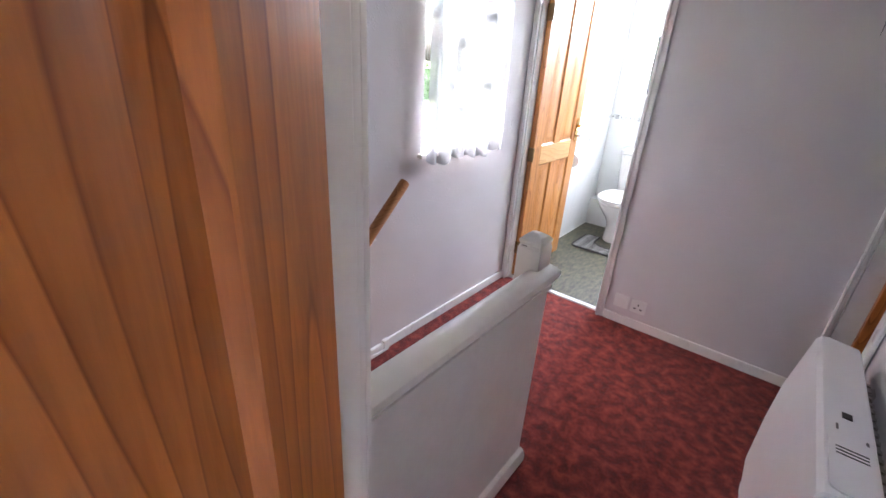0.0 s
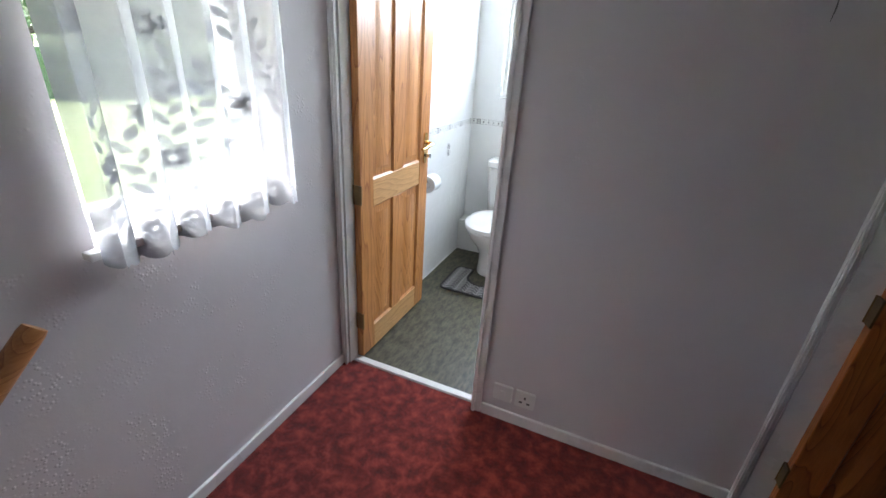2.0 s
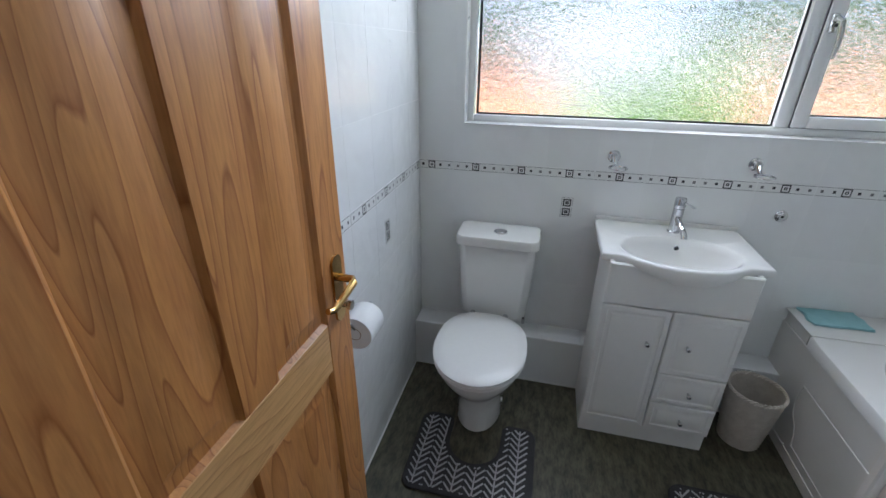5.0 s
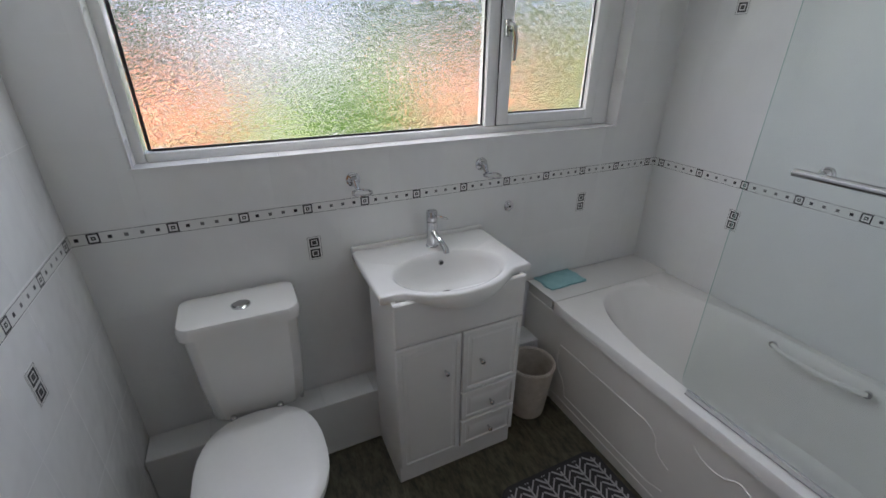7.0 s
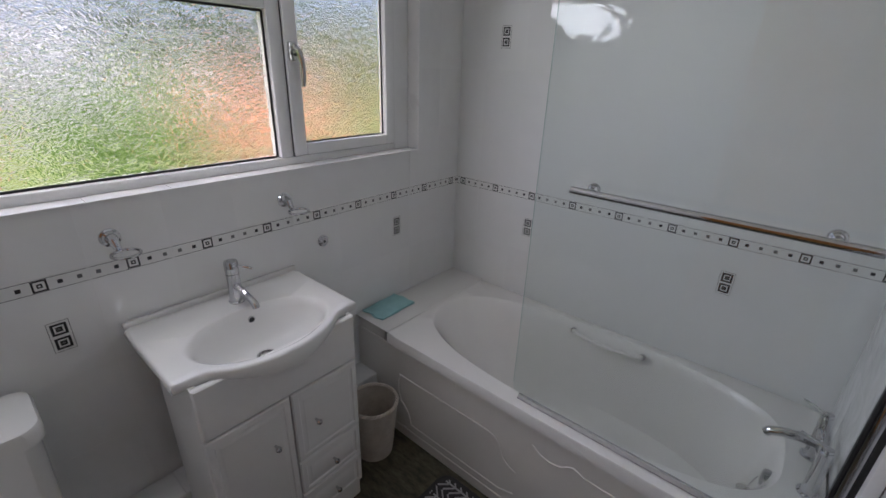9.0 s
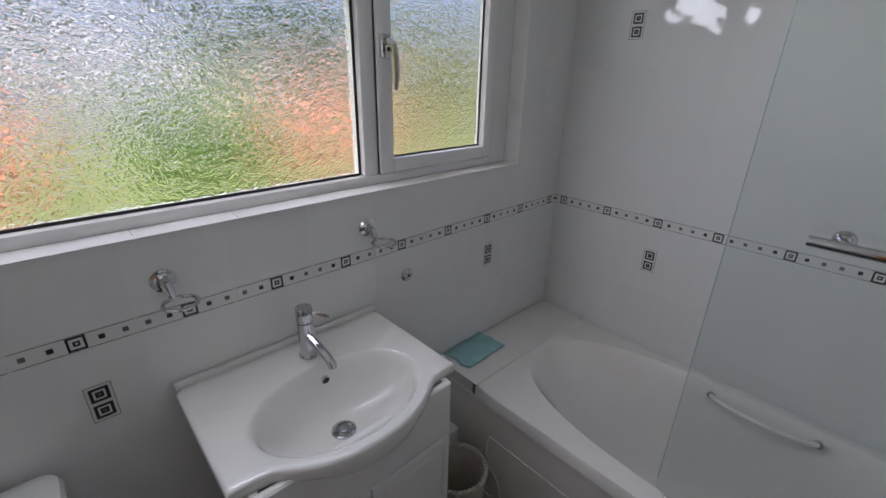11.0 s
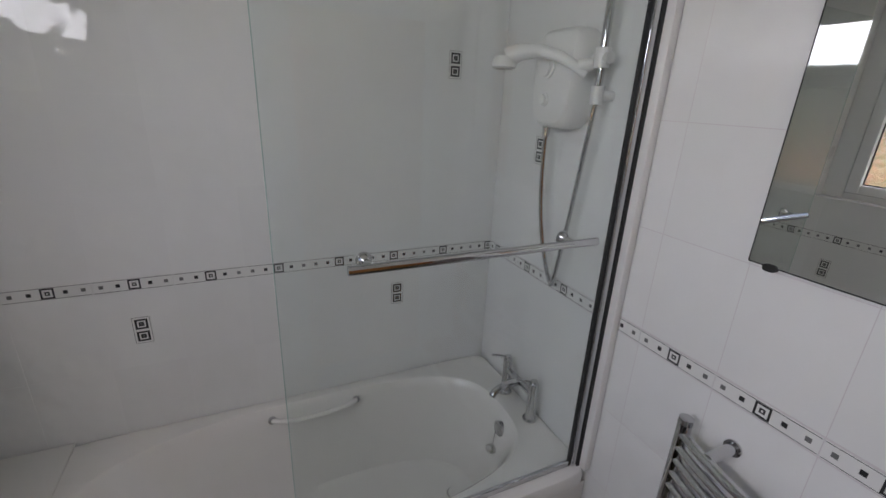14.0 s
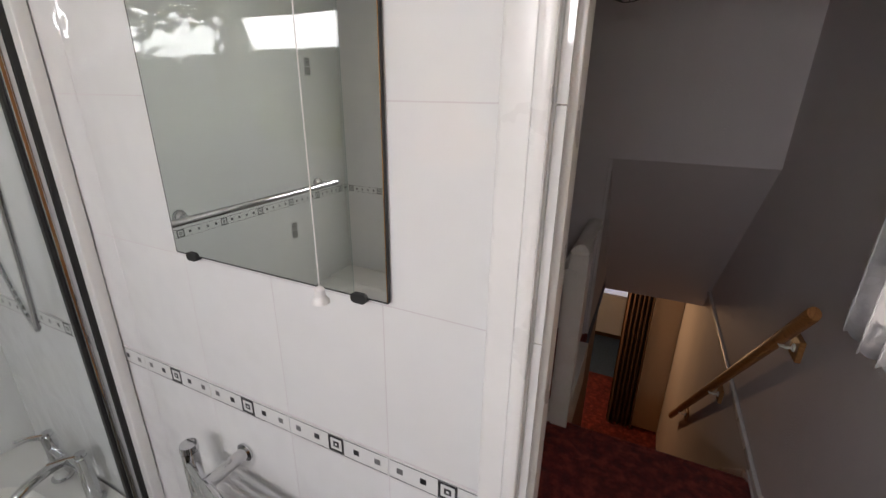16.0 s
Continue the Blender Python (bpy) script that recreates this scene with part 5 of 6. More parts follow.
def bath_mat():
    m = thing("bath_mat", "charcoal bath mat with a pale chevron pattern", "mat", (1.425, 0.74, 0.0005))
    hw, hh, r = 0.23, 0.36, 0.05
    out = rounded(2 * hw, 2 * hh, r, 6)
    bm = nb()
    prism(bm, out, 0, 0.010)
    part("mat_base", bm, "mat_grey", m)

    def inside(x, y, e=0.014):
        if abs(x) > hw - e or abs(y) > hh - e:
            return False
        if abs(x) > hw - r and abs(y) > hh - r:
            return (abs(x) - hw + r) ** 2 + (abs(y) - hh + r) ** 2 < (r - e) ** 2
        return True
    herringbone(m, inside, -hw, hw, -hh, hh, 0.0095)
    bm = nb()
    tube(bm, [(x, y, 0.006) for x, y in out] + [(out[0][0], out[0][1], 0.006)], 0.006, 6)
    part("bound_edge", bm, "mat_grey", m)
    return m


bath_mat()


# ---- landing and stair ----
def balustrade():
    b = thing("balustrade", "cream gloss-painted solid balustrade with a square newel post", "balustrade", (0.95, -1.8, 0))
    bm = nb()
    x0, x1, y0, y1 = -0.066, 0.014, 0.30, 0.38

    def sq(i, z):
        return [(x0 + i, y0 + i, z), (x1 - i, y0 + i, z), (x1 - i, y1 - i, z), (x0 + i, y1 - i, z)]
    loft(bm, [sq(0, 0.0), sq(0, 0.925), sq(0.003, 0.93), sq(0.004, 0.938), sq(0.001, 0.942), sq(0.001, 0.95), sq(0.012, 0.962), sq(0.030, 0.972)])
    n = part("newel_post", bm, "cream_gloss", b, smooth=15)
    bm = nb()
    box(bm, x0 + 0.012, x0 + 0.03, y0 + 0.0010, y0 + 0.006, 0.9305, 0.9325)
    box(bm, x0 + 0.0015, x0 + 0.005, y0 + 0.02, y0 + 0.05, 0.936, 0.9375)
    part("paint_chip", bm, "dark_wood", n, "chipped paint showing dark wood")
    part("infill_panel", box(nb(), 0.004, 0.028, -0.575, 0.372, 0.0, 0.80, bevel=0.002, seg=1), "cream_gloss", b)
    bm = nb()
    prof = [(-0.022, 0.80), (0.030, 0.80), (0.034, 0.806), (0.036, 0.815), (0.050, 0.822), (0.056, 0.834), (0.052, 0.848), (0.036, 0.857), (0.01, 0.860), (-0.016, 0.857), (-0.026, 0.848), (-0.028, 0.83)]
    prism(bm, prof, -0.575, 0.388, "y")
    part("capping", bm, "cream_gloss", b, smooth=40)
    bm = nb()
    prism(bm, [(0.028, 0.0), (0.052, 0.0), (0.052, 0.03), (0.044, 0.05), (0.028, 0.058)], -0.575, 0.378, "y")
    part("base_moulding", bm, "cream_gloss", b)
    bm = nb()
    prism(bm, [(0.028, 0.775), (0.040, 0.785), (0.040, 0.80), (0.028, 0.80)], -0.575, 0.372, "y")
    part("cap_moulding", bm, "cream_gloss", b)
    part("stair_string", box(nb(), -0.062, 0.004, -0.398, 0.30, -0.25, 0.06, bevel=0.003, seg=1), "cream_gloss", b)
    return b


balustrade()
RISE, GO, NOSE = 0.2, 0.21, -1.475


def stair():
    s = thing("staircase", "steep stair going down, covered in red patterned carpet", "staircase", (0, 0, 0), kind="structure")
    x0, x1 = LW + 0.026, STAIR_X - 0.03
    bm = nb()
    box(bm, x0, STAIR_X, NOSE, -1.44, -0.034, 0.0015, bevel=0.014, seg=3)
    part("landing_nosing", bm, "carpet", s)
    for k in range(1, 13):
        z = -k * RISE
        yb, yf = NOSE + 0.028 - (k - 1) * GO, NOSE - k * GO
        part("step", box(nb(), x0, x1, yf, yb, z - 0.034, z, bevel=0.014, seg=3), "carpet", s)
        part("riser", box(nb(), x0, x1, yb - 0.002, yb + 0.012, z, z + RISE - 0.034), "carpet", s)
    k = 13
    yb = NOSE + 0.028 - 12 * GO
    part("riser", box(nb(), x0, x1, yb - 0.002, yb + 0.012, HALL, HALL + RISE - 0.034), "carpet", s)
    bm = nb()
    y9, z9 = NOSE - 12 * GO, -12 * RISE
    prism(bm, [(-1.30, 0.011), (NOSE - 0.03, 0.011), (NOSE - 0.06, -0.005), (y9 - 0.05, z9 - 0.0), (y9, HALL), (y9 + 0.25, HALL), (NOSE + 0.1, -0.30), (-1.30, -0.15)], LW + 0.0005, LW + 0.025, "x")
    part("wall_string", bm, "gloss", s, "white-painted wall string")
    return s


stair()


def handrail():
    h = thing("handrail", "orange-brown wooden handrail on wall brackets", "handrail", (0.142, -1.24, 0.925))
    bm = nb()
    run, drop = -2.34, -2.24
    d = Vector((0, run, drop)).normalized()
    up = Vector((0, -drop, run)).normalized()
    if up.z < 0:
        up = -up
    sec = [(0.024 * math.cos(a) * (1.0 if math.cos(a) > 0 else 0.85), 0.027 * math.sin(a)) for a in (2 * math.pi * k / 14 for k in range(14))]
    rings = []
    for f, sc in ((0, 0.9), (0.004, 1.0), (1.0, 1.0)):
        c = Vector((0, run * f, drop * f))
        rings.append([c + Vector((u * sc, 0, 0)) + up * v * sc for u, v in sec])
    loft(bm, rings)
    part("rail", bm, "rail_wood", h)
    for y in (-0.215, -1.1, -1.95):
        z = y * drop / run
        part("wall_block", box(nb(), -0.0665, -0.046, y - 0.05, y + 0.042, z - 0.078, z + 0.012, bevel=0.003, seg=1), "block_wood", h, "square pine mounting block")
        bm = nb()
        tube(bm, [(-0.045, y, z - 0.035), (-0.02, y, z - 0.042), (-0.004, y, z - 0.034), (0, y, z - 0.02)], 0.006, 8)
        lathe(bm, [(0.017, -0.046), (0.016, -0.041), (0.008, -0.038)], (0, y, z - 0.035), "x", 16)
        box(bm, -0.010, 0.010, y - 0.03, y + 0.03, z - 0.028, z - 0.024)
        part("bracket", bm, "plastic", h, "white metal bracket")
    return h


handrail()


def storage_heater():
    h = thing("storage_heater", "white slimline electric storage heater on the landing wall", "heater", (1.77, -1.27, 0))
    bm = nb()
    prof = [(0.056, 0.055), (0.056, 0.672), (0.048, 0.684), (-0.03, 0.694), (-0.048, 0.69), (-0.058, 0.676), (-0.085, 0.46), (-0.09, 0.30), (-0.088, 0.10), (-0.080, 0.06)]
    rings = []
    for y, sc in ((-0.375, 0.94), (-0.372, 0.985), (-0.36, 1.0), (0.36, 1.0), (0.372, 0.985), (0.375, 0.94)):
        rings.append([(-0.015 + (px + 0.015) * sc, y, 0.37 + (pz - 0.37) * (1 - (1 - sc) * 0.5)) for px, pz in prof])
    loft(bm, rings)
    body = part("casing", bm, "heater", h)
    for y in (-0.3, 0.3):
        bm = nb()
        box(bm, -0.075, 0.056, y - 0.03, y + 0.03, 0.0, 0.056, bevel=0.004)
        part("foot", bm, "heater", h)
    for y in (-0.25, 0.25):
        part("wall_bracket", box(nb(), 0.056, 0.099, y - 0.02, y + 0.02, 0.55, 0.62), "steel", h)
    bm = nb()
    prism(bm, [(u, v - 0.26) for u, v in rounded(0.078, 0.20, 0.02, 5, cx=-0.004)], 0.684, 0.698)
    pod = part("control_panel", bm, "heater", h, "raised white control panel")
    part("display", box(nb(), -0.012, 0.008, -0.075, -0.052, 0.6905, 0.694), "black", h, "small dark display window")
    part("indicator", box(nb(), -0.026, -0.021, -0.135, -0.112, 0.6912, 0.6942), "grey_ink", h)
    part("indicator", box(nb(), 0.030, 0.035, -0.165, -0.140, 0.688, 0.691), "grey_ink", h)
    for k in range(3):
        part("vent_slot", box(nb(), -0.030, 0.028, -0.212 - 0.012 * k, -0.208 - 0.012 * k, 0.6975, 0.6988), "black", pod)
    bm = nb()
    box(bm, 0.062, 0.098, -0.36, 0.33, 0.10, 0.60)
    part("rear_duct", bm, "steel", h, "grey rear casing")
    for k in range(18):
        part("rear_slat", box(nb(), 0.058, 0.090, -0.34 + k * 0.036, -0.326 + k * 0.036, 0.615, 0.622), "steel", h)
    return h


storage_heater()


def socket(name, label, x, z, kind):
    s = thing(name, label, "socket", (x, LN, z))
    bm = nb()
    prism(bm, rounded(0.086, 0.086, 0.006, 3), -0.010, -0.0005, "y")
    bmesh.ops.bevel(bm, geom=[e for e in bm.edges if all(abs(v.co.y + 0.010) < 1e-6 for v in e.verts)], offset=0.003, segments=2, affect="EDGES")
    plate = part("plate", bm, "plastic", s)
    if kind:
        for sx in (-1, 1):
            part("slot", box(nb(), sx * 0.017 - 0.007, sx * 0.017 + 0.007, -0.0112, -0.0098, -0.018, -0.010), "black", plate)
        part("slot", box(nb(), -0.003, 0.003, -0.0112, -0.0098, 0.004, 0.018), "black", plate)
        part("rocker", box(nb(), -0.03, -0.014, -0.0135, -0.0098, 0.012, 0.032, bevel=0.001, seg=1), "plastic", plate)
    else:
        part("rocker", box(nb(), -0.012, 0.012, -0.0135, -0.0098, -0.012, 0.014, bevel=0.001, seg=1), "plastic", plate)
        bm = nb()
        lathe(bm, [(0.003, -0.0105), (0.003, -0.0095)], seg=8, axis="y")
        part("screw", bm, "steel", plate)
    return s


socket("fused_switch", "white square fused switch plate low on the wall", 0.930, 0.150, False)
socket("wall_socket", "white single wall socket low on the wall", 1.030, 0.150, True)
crack = thing("wall_crack", "fine split in the wallpaper seam", "crack", (1.62, LN, 1.3))
bm = nb()
seam = [(-0.028, 0.42), (-0.024, 0.36), (-0.026, 0.33)]
tube(bm, [(x, -0.0005, z) for x, z in seam], [0.0006, 0.0022, 0.0006], 5)
part("tear", bm, "grey_ink", crack)
bm = nb()
tube(bm, [(-0.03, 0.0004, 0.30), (-0.034, 0.0004, 0.0), (-0.036, 0.0004, -0.3)], [0.0006, 0.0012, 0.0006], 5)
part("seam_ridge", bm, "wall", crack)


def curtain():
    c = thing("net_curtain", "white floral lace net curtain hanging over the landing window", "curtain", (0.115, -0.725, 0.95))
    W, H = 0.345, 1.17

    def at(u, z, lift=0.0):
        """u from -1 to 1 across, z metres above the hem."""
        k = 1 - 0.25 * z / H
        ph = 2 * math.pi * 2.9 * u + 1.0 * math.sin(2.9 * u + 0.6)
        x = 0.031 * k * math.sin(ph) + 0.008 * math.sin(2 * ph + 1.3) * k + 0.018 * (1 - z / H) * (0.5 + 0.5 * u)
        y = W * u + 0.010 * math.sin(2 * ph) * k
        return Vector((x + lift, y, z))

    def hem(u):
        return 0.014 * abs(math.sin(math.pi * (u + 1) * 12.5)) ** 0.7 + 0.012 * math.sin(7 * u)
    cols, rows = 220, 44
    bm = nb()
    grid = [[bm.verts.new(at(-1 + 2 * i / cols, (0.035 - hem(-1 + 2 * i / cols)) + (H - 0.035 + hem(-1 + 2 * i / cols)) * j / rows)) for j in range(rows + 1)] for i in range(cols + 1)]
    for i in range(cols):
        for j in range(rows):
            bm.faces.new((grid[i][j], grid[i + 1][j], grid[i + 1][j + 1], grid[i][j + 1]))
    part("net", bm, "net", c, smooth=180)
    rnd = random.Random(4)
    bm = nb()
    tot = 2 * W * 1.9

    def blade(u0, z0, ang, ln, wd, lift=0.0014):
        n = 5
        left, right = [], []
        for k in range(n + 1):
            f = k / n
            w = wd * math.sin(math.pi * min(max(f, 0.03), 0.97)) ** 0.8
            for side, lst in ((1, left), (-1, right)):
                a = f * ln
                uu = u0 + (a * math.sin(ang) + side * w * math.cos(ang)) / (tot / 2)
                zz = z0 + a * math.cos(ang) - side * w * math.sin(ang)
                lst.append(bm.verts.new(at(max(-1, min(1, uu)), max(zz, 0.002), lift)))
        for k in range(n):
            bm.faces.new((left[k], left[k + 1], right[k + 1], right[k]))

    def flower(u0, z0, r):
        for ring, cnt, ln, wd in ((1.0, 9, 0.62, 0.20), (0.45, 6, 0.5, 0.18)):
            for k in range(cnt):
                a = 2 * math.pi * k / cnt + ring
                blade(u0 + r * 0.22 * ring * math.sin(a) / (tot / 2), z0 + r * 0.22 * ring * math.cos(a), a, r * ln * (0.6 + 0.4 * ring), r * wd)
    for s in range(9):
        u0 = -0.92 + s * 0.225
        z, side = 0.12 + 0.04 * (s % 2), 1
        while z < H - 0.05:
            lean = 0.35 * math.cos(5.2 * z + s)
            uu = u0 + 0.09 * math.sin(5.2 * z + s)
            if (int(z * 12) + s) % 5:
                blade(uu, z, lean + side * (0.62 + 0.2 * rnd.random()), 0.044, 0.0105)
            side = -side
            blade(uu, z - 0.004, lean, 0.022, 0.0011, 0.0012)
            z += 0.026
        for k in range(3):
            flower(u0 + 0.11 + 0.02 * rnd.random(), 0.26 + 0.31 * k + 0.12 * (s % 2), 0.046)
    for s in range(13):
        u0 = -0.95 + s * 0.158
        flower(u0, 0.095, 0.034)
        for a in (-1.4, 1.4, -0.9, 0.9):
            blade(u0, 0.06, a, 0.038, 0.008)
    tagged(part("lace_motif", bm, "lace", c, "denser woven leaves and roses", smooth=180), kind="stuff")
    bm = nb()
    band = [[bm.verts.new(at(-1 + 2 * i / cols, (0.035 - hem(-1 + 2 * i / cols)) + 0.022 * j, 0.0008)) for j in (0, 1)] for i in range(cols + 1)]
    for i in range(cols):
        bm.faces.new((band[i][0], band[i + 1][0], band[i + 1][1], band[i][1]))
    part("scalloped_hem", bm, "lace", c, smooth=180)
    bm = nb()
    tube(bm, [(0, -0.37, H - 0.01), (0, 0.37, H - 0.01)], 0.005, 8)
    for y in (-0.37, 0.37):
        tube(bm, [(0, y, H - 0.01), (-0.04, y, H - 0.01)], 0.004, 8)
    part("curtain_wire", bm, "plastic", c)
    return c


curtain()


def pendant():
    p = thing("pendant_light", "dark wire-cage pendant light hanging from the landing ceiling", "pendant light", (0.88, -1.5, 1.925))
    bm = nb()
    tube(bm, [(0, 0, 0.23), (0, 0, 0.375)], 0.003, 8)
    part("flex", bm, "gasket", p)
    bm = nb()
    lathe(bm, [(0.045, 0.363), (0.045, 0.372), (0.03, 0.375)], seg=20)
    part("ceiling_rose", bm, "plastic", p)
    bm = nb()
    for k in range(8):
        a = 2 * math.pi * k / 8
        c, s = math.cos(a), math.sin(a)
        tube(bm, [(0.03 * c, 0.03 * s, 0.0), (0.06 * c, 0.06 * s, 0.01), (0.085 * c, 0.085 * s, 0.06), (0.06 * c, 0.06 * s, 0.15), (0.02 * c, 0.02 * s, 0.22)], 0.002, 5)
    for r, z in ((0.03, 0.0), (0.085, 0.06), (0.06, 0.15)):
        tube(bm, [(r * math.cos(2 * math.pi * k / 24), r * math.sin(2 * math.pi * k / 24), z) for k in range(25)], 0.0022, 5, caps=False)
    part("wire_cage", bm, "gasket", p)
    bm = nb()
    lathe(bm, [(0.018, 0.17), (0.018, 0.235), (0.008, 0.24)], seg=16)
    part("lampholder", bm, "gasket", p)
    bm = nb()
    lathe(bm, [(0.006, 0.055), (0.026, 0.075), (0.028, 0.10), (0.014, 0.15), (0.013, 0.17)], seg=20)
    part("bulb", bm, "plastic", p, "unlit white bulb")
    return p


pendant()

# ---- hall and room below ----
h = thing("hall_curtain", "dark brown curtain drawn beside the lower doorway", "curtain", (0.55, -4.82, HALL))
bm = nb()
n = 60
for z0, z1 in ((0.02, 2.36),):
    pts = [(-0.16 + 0.32 * k / n, 0.03 * math.sin(k * 0.62)) for k in range(n + 1)]
    loft(bm, [[(x, y, z0) for x, y in pts] + [(x, y - 0.008, z0) for x, y in pts[::-1]], [(x * 0.95, y, z1) for x, y in pts] + [(x * 0.95, y - 0.008, z1) for x, y in pts[::-1]]])
part("drape", bm, "curtain_brown", h, smooth=60)
bm = nb()
tube(bm, [(-0.18, 0, 2.38), (0.6, 0, 2.38)], 0.012, 10)
part("rod", bm, "dark_wood", h)
f = thing("kitchen_cabinet", "white kitchen base cabinet in the room below", "cabinet", (0.98, -7.4, HALL))
part("carcass", box(nb(), -0.28, 0.28, -0.3, 0.3, 0.1, 0.86, bevel=0.004), "lacquer", f)
part("door", box(nb(), -0.275, 0.275, 0.3005, 0.318, 0.11, 0.85, bevel=0.004), "lacquer", f)
part("worktop", box(nb(), -0.29, 0.29, -0.31, 0.33, 0.862, 0.90, bevel=0.006), "gloss", f)
part("plinth", box(nb(), -0.28, 0.28, -0.25, 0.25, 0.0, 0.098), "dark_wood", f)
g = thing("stair_end_panel", "dark varnished timber screen beside the stair foot", "screen", (1.08, -3.3, HALL))
for k in range(4):
    part("board", box(nb(), -0.05, -0.032, -0.35 + k * 0.2, -0.16 + k * 0.2, 0.0, 2.3, bevel=0.004), "dark_wood", g)
slab("wall_kitchen_end", [(LW, 0.55, -8.4, -8.3, HALL, -0.2), (1.75, 2.3, -8.4, -8.3, HALL, -0.2), (0.55, 1.75, -8.4, -8.3, HALL, HALL + 1.0), (0.55, 1.75, -8.4, -8.3, -0.5, -0.2)], "hall_wall", "end wall with a window opening")

# ---- outside ----
bm = nb()
box(bm, -400, 400, -400, 400, GROUND - 0.5, GROUND)
structure("ground", bm, "grass", "lawn and fields around the house")


def tree(label, at, height, spread, leaf, seed, conifer=False):
    t = thing("tree", label, "tree", at)
    rnd = random.Random(seed)
    bm = nb()
    tube(bm, [(0, 0, 0), (0.05, 0.02, height * 0.3), (0.0, 0.06, height * 0.6), (0.03, 0, height * 0.85)], [0.05 * height * 0.5, 0.02 * height, 0.013 * height, 0.004 * height], 8)
    for k in range(7):
        a, z = k * 2.4, height * (0.3 + 0.07 * k)
        r = spread * (0.7 - 0.06 * k)
        tube(bm, [(0, 0, z), (0.5 * r * math.cos(a), 0.5 * r * math.sin(a), z + 0.12 * height), (r * math.cos(a), r * math.sin(a), z + 0.18 * height)], [0.010 * height, 0.006 * height, 0.002 * height], 6)
    part("trunk", bm, "bark", t)
    verts, faces = [], []
    for c in range(46):
        a, f = rnd.uniform(0, 6.283), rnd.random()
        rr = spread * (1 - 0.85 * f if conifer else math.sin(math.pi * (0.12 + 0.8 * f))) * math.sqrt(rnd.random())
        cx, cy, cz = rr * math.cos(a), rr * math.sin(a), height * (0.12 + 0.85 * f if conifer else 0.32 + 0.66 * f)
        cl = spread * rnd.uniform(0.16, 0.30)
        for _ in range(70):
            d = Vector((rnd.gauss(0, 1), rnd.gauss(0, 1), rnd.gauss(0, 0.8))) * cl * 0.55
            p = Vector((cx, cy, cz)) + d
            q = Euler((rnd.uniform(0, 3), rnd.uniform(0, 3), rnd.uniform(0, 6))).to_matrix()
            s = spread * rnd.uniform(0.03, 0.06)
            i = len(verts)
            verts.extend((p + q @ Vector((u * s, v * s * 0.6, 0))) for u, v in ((-1, 0), (0, -1), (1, 0), (0, 1)))
            faces.append((i, i + 1, i + 2, i + 3))
    me = bpy.data.meshes.new("crown")
    me.from_pydata([tuple(v) for v in verts], [], faces)
    me.materials.append(M[leaf])
    cr = new("crown", me)
    cr.parent = t
    return t


def hedge(label, at, turn, length, height, depth, leaf, seed):
    h = thing("hedge", label, "hedge", at, turn)
    rnd = random.Random(seed)
    verts, faces = [], []
    for _ in range(int(length * height * 60)):
        side = rnd.random()
        x, z = rnd.uniform(-length / 2, length / 2), rnd.uniform(0, height)
        y = rnd.choice((-1, 1)) * depth / 2 * rnd.uniform(0.8, 1.05)
        if side < 0.25:
            z, y = height * rnd.uniform(0.92, 1.06), rnd.uniform(-depth / 2, depth / 2)
        q = Euler((rnd.uniform(0, 3), rnd.uniform(0, 3), rnd.uniform(0, 6))).to_matrix()
        s = rnd.uniform(0.08, 0.16)
        i = len(verts)
        verts.extend(Vector((x, y, z)) + q @ Vector((u * s, v * s * 0.6, 0)) for u, v in ((-1, 0), (0, -1), (1, 0), (0, 1)))
        faces.append((i, i + 1, i + 2, i + 3))
    me = bpy.data.meshes.new("foliage")
    me.from_pydata([tuple(v) for v in verts], [], faces)
    me.materials.append(M[leaf])
    fo = new("foliage", me)
    fo.parent = h
    bm = nb()
    box(bm, -length / 2 + 0.1, length / 2 - 0.1, -depth * 0.36, depth * 0.36, 0, height * 0.9, bevel=0.1)
    part("dense_core", bm, leaf, h)
    return h


def house(label, at, turn, w, d, eaves, ridge, wall, roof):
    h = thing("house", label, "house", at, turn)
    part("wall", box(nb(), -w / 2, w / 2, -d / 2, d / 2, 0, eaves), wall, h)
    bm = nb()
    o = 0.35
    prism(bm, [(-d / 2 - o, eaves - 0.1), (d / 2 + o, eaves - 0.1), (0, ridge)], -w / 2 - o, w / 2 + o, "x")
    r = part("roof", bm, roof, h, smooth=0)
    part("chimney", box(nb(), w * 0.25, w * 0.25 + 0.6, -0.3, 0.3, ridge - 0.8, ridge + 0.9, bevel=0.03), "brick", r)
    for k in range(3):
        x = -w / 2 + w * (k + 0.5) / 3
        for s in (-1, 1):
            win = part("window", box(nb(), x - 0.65, x + 0.65, s * d / 2 - 0.04, s * d / 2 + 0.04, 0.32 * eaves, 0.82 * eaves), "upvc", h)
            for q in (-0.32, 0.32):
                part("pane", box(nb(), x + q - 0.27, x + q + 0.27, s * d / 2 - 0.05, s * d / 2 + 0.05, 0.36 * eaves, 0.78 * eaves), "window_dark", win)
    return h


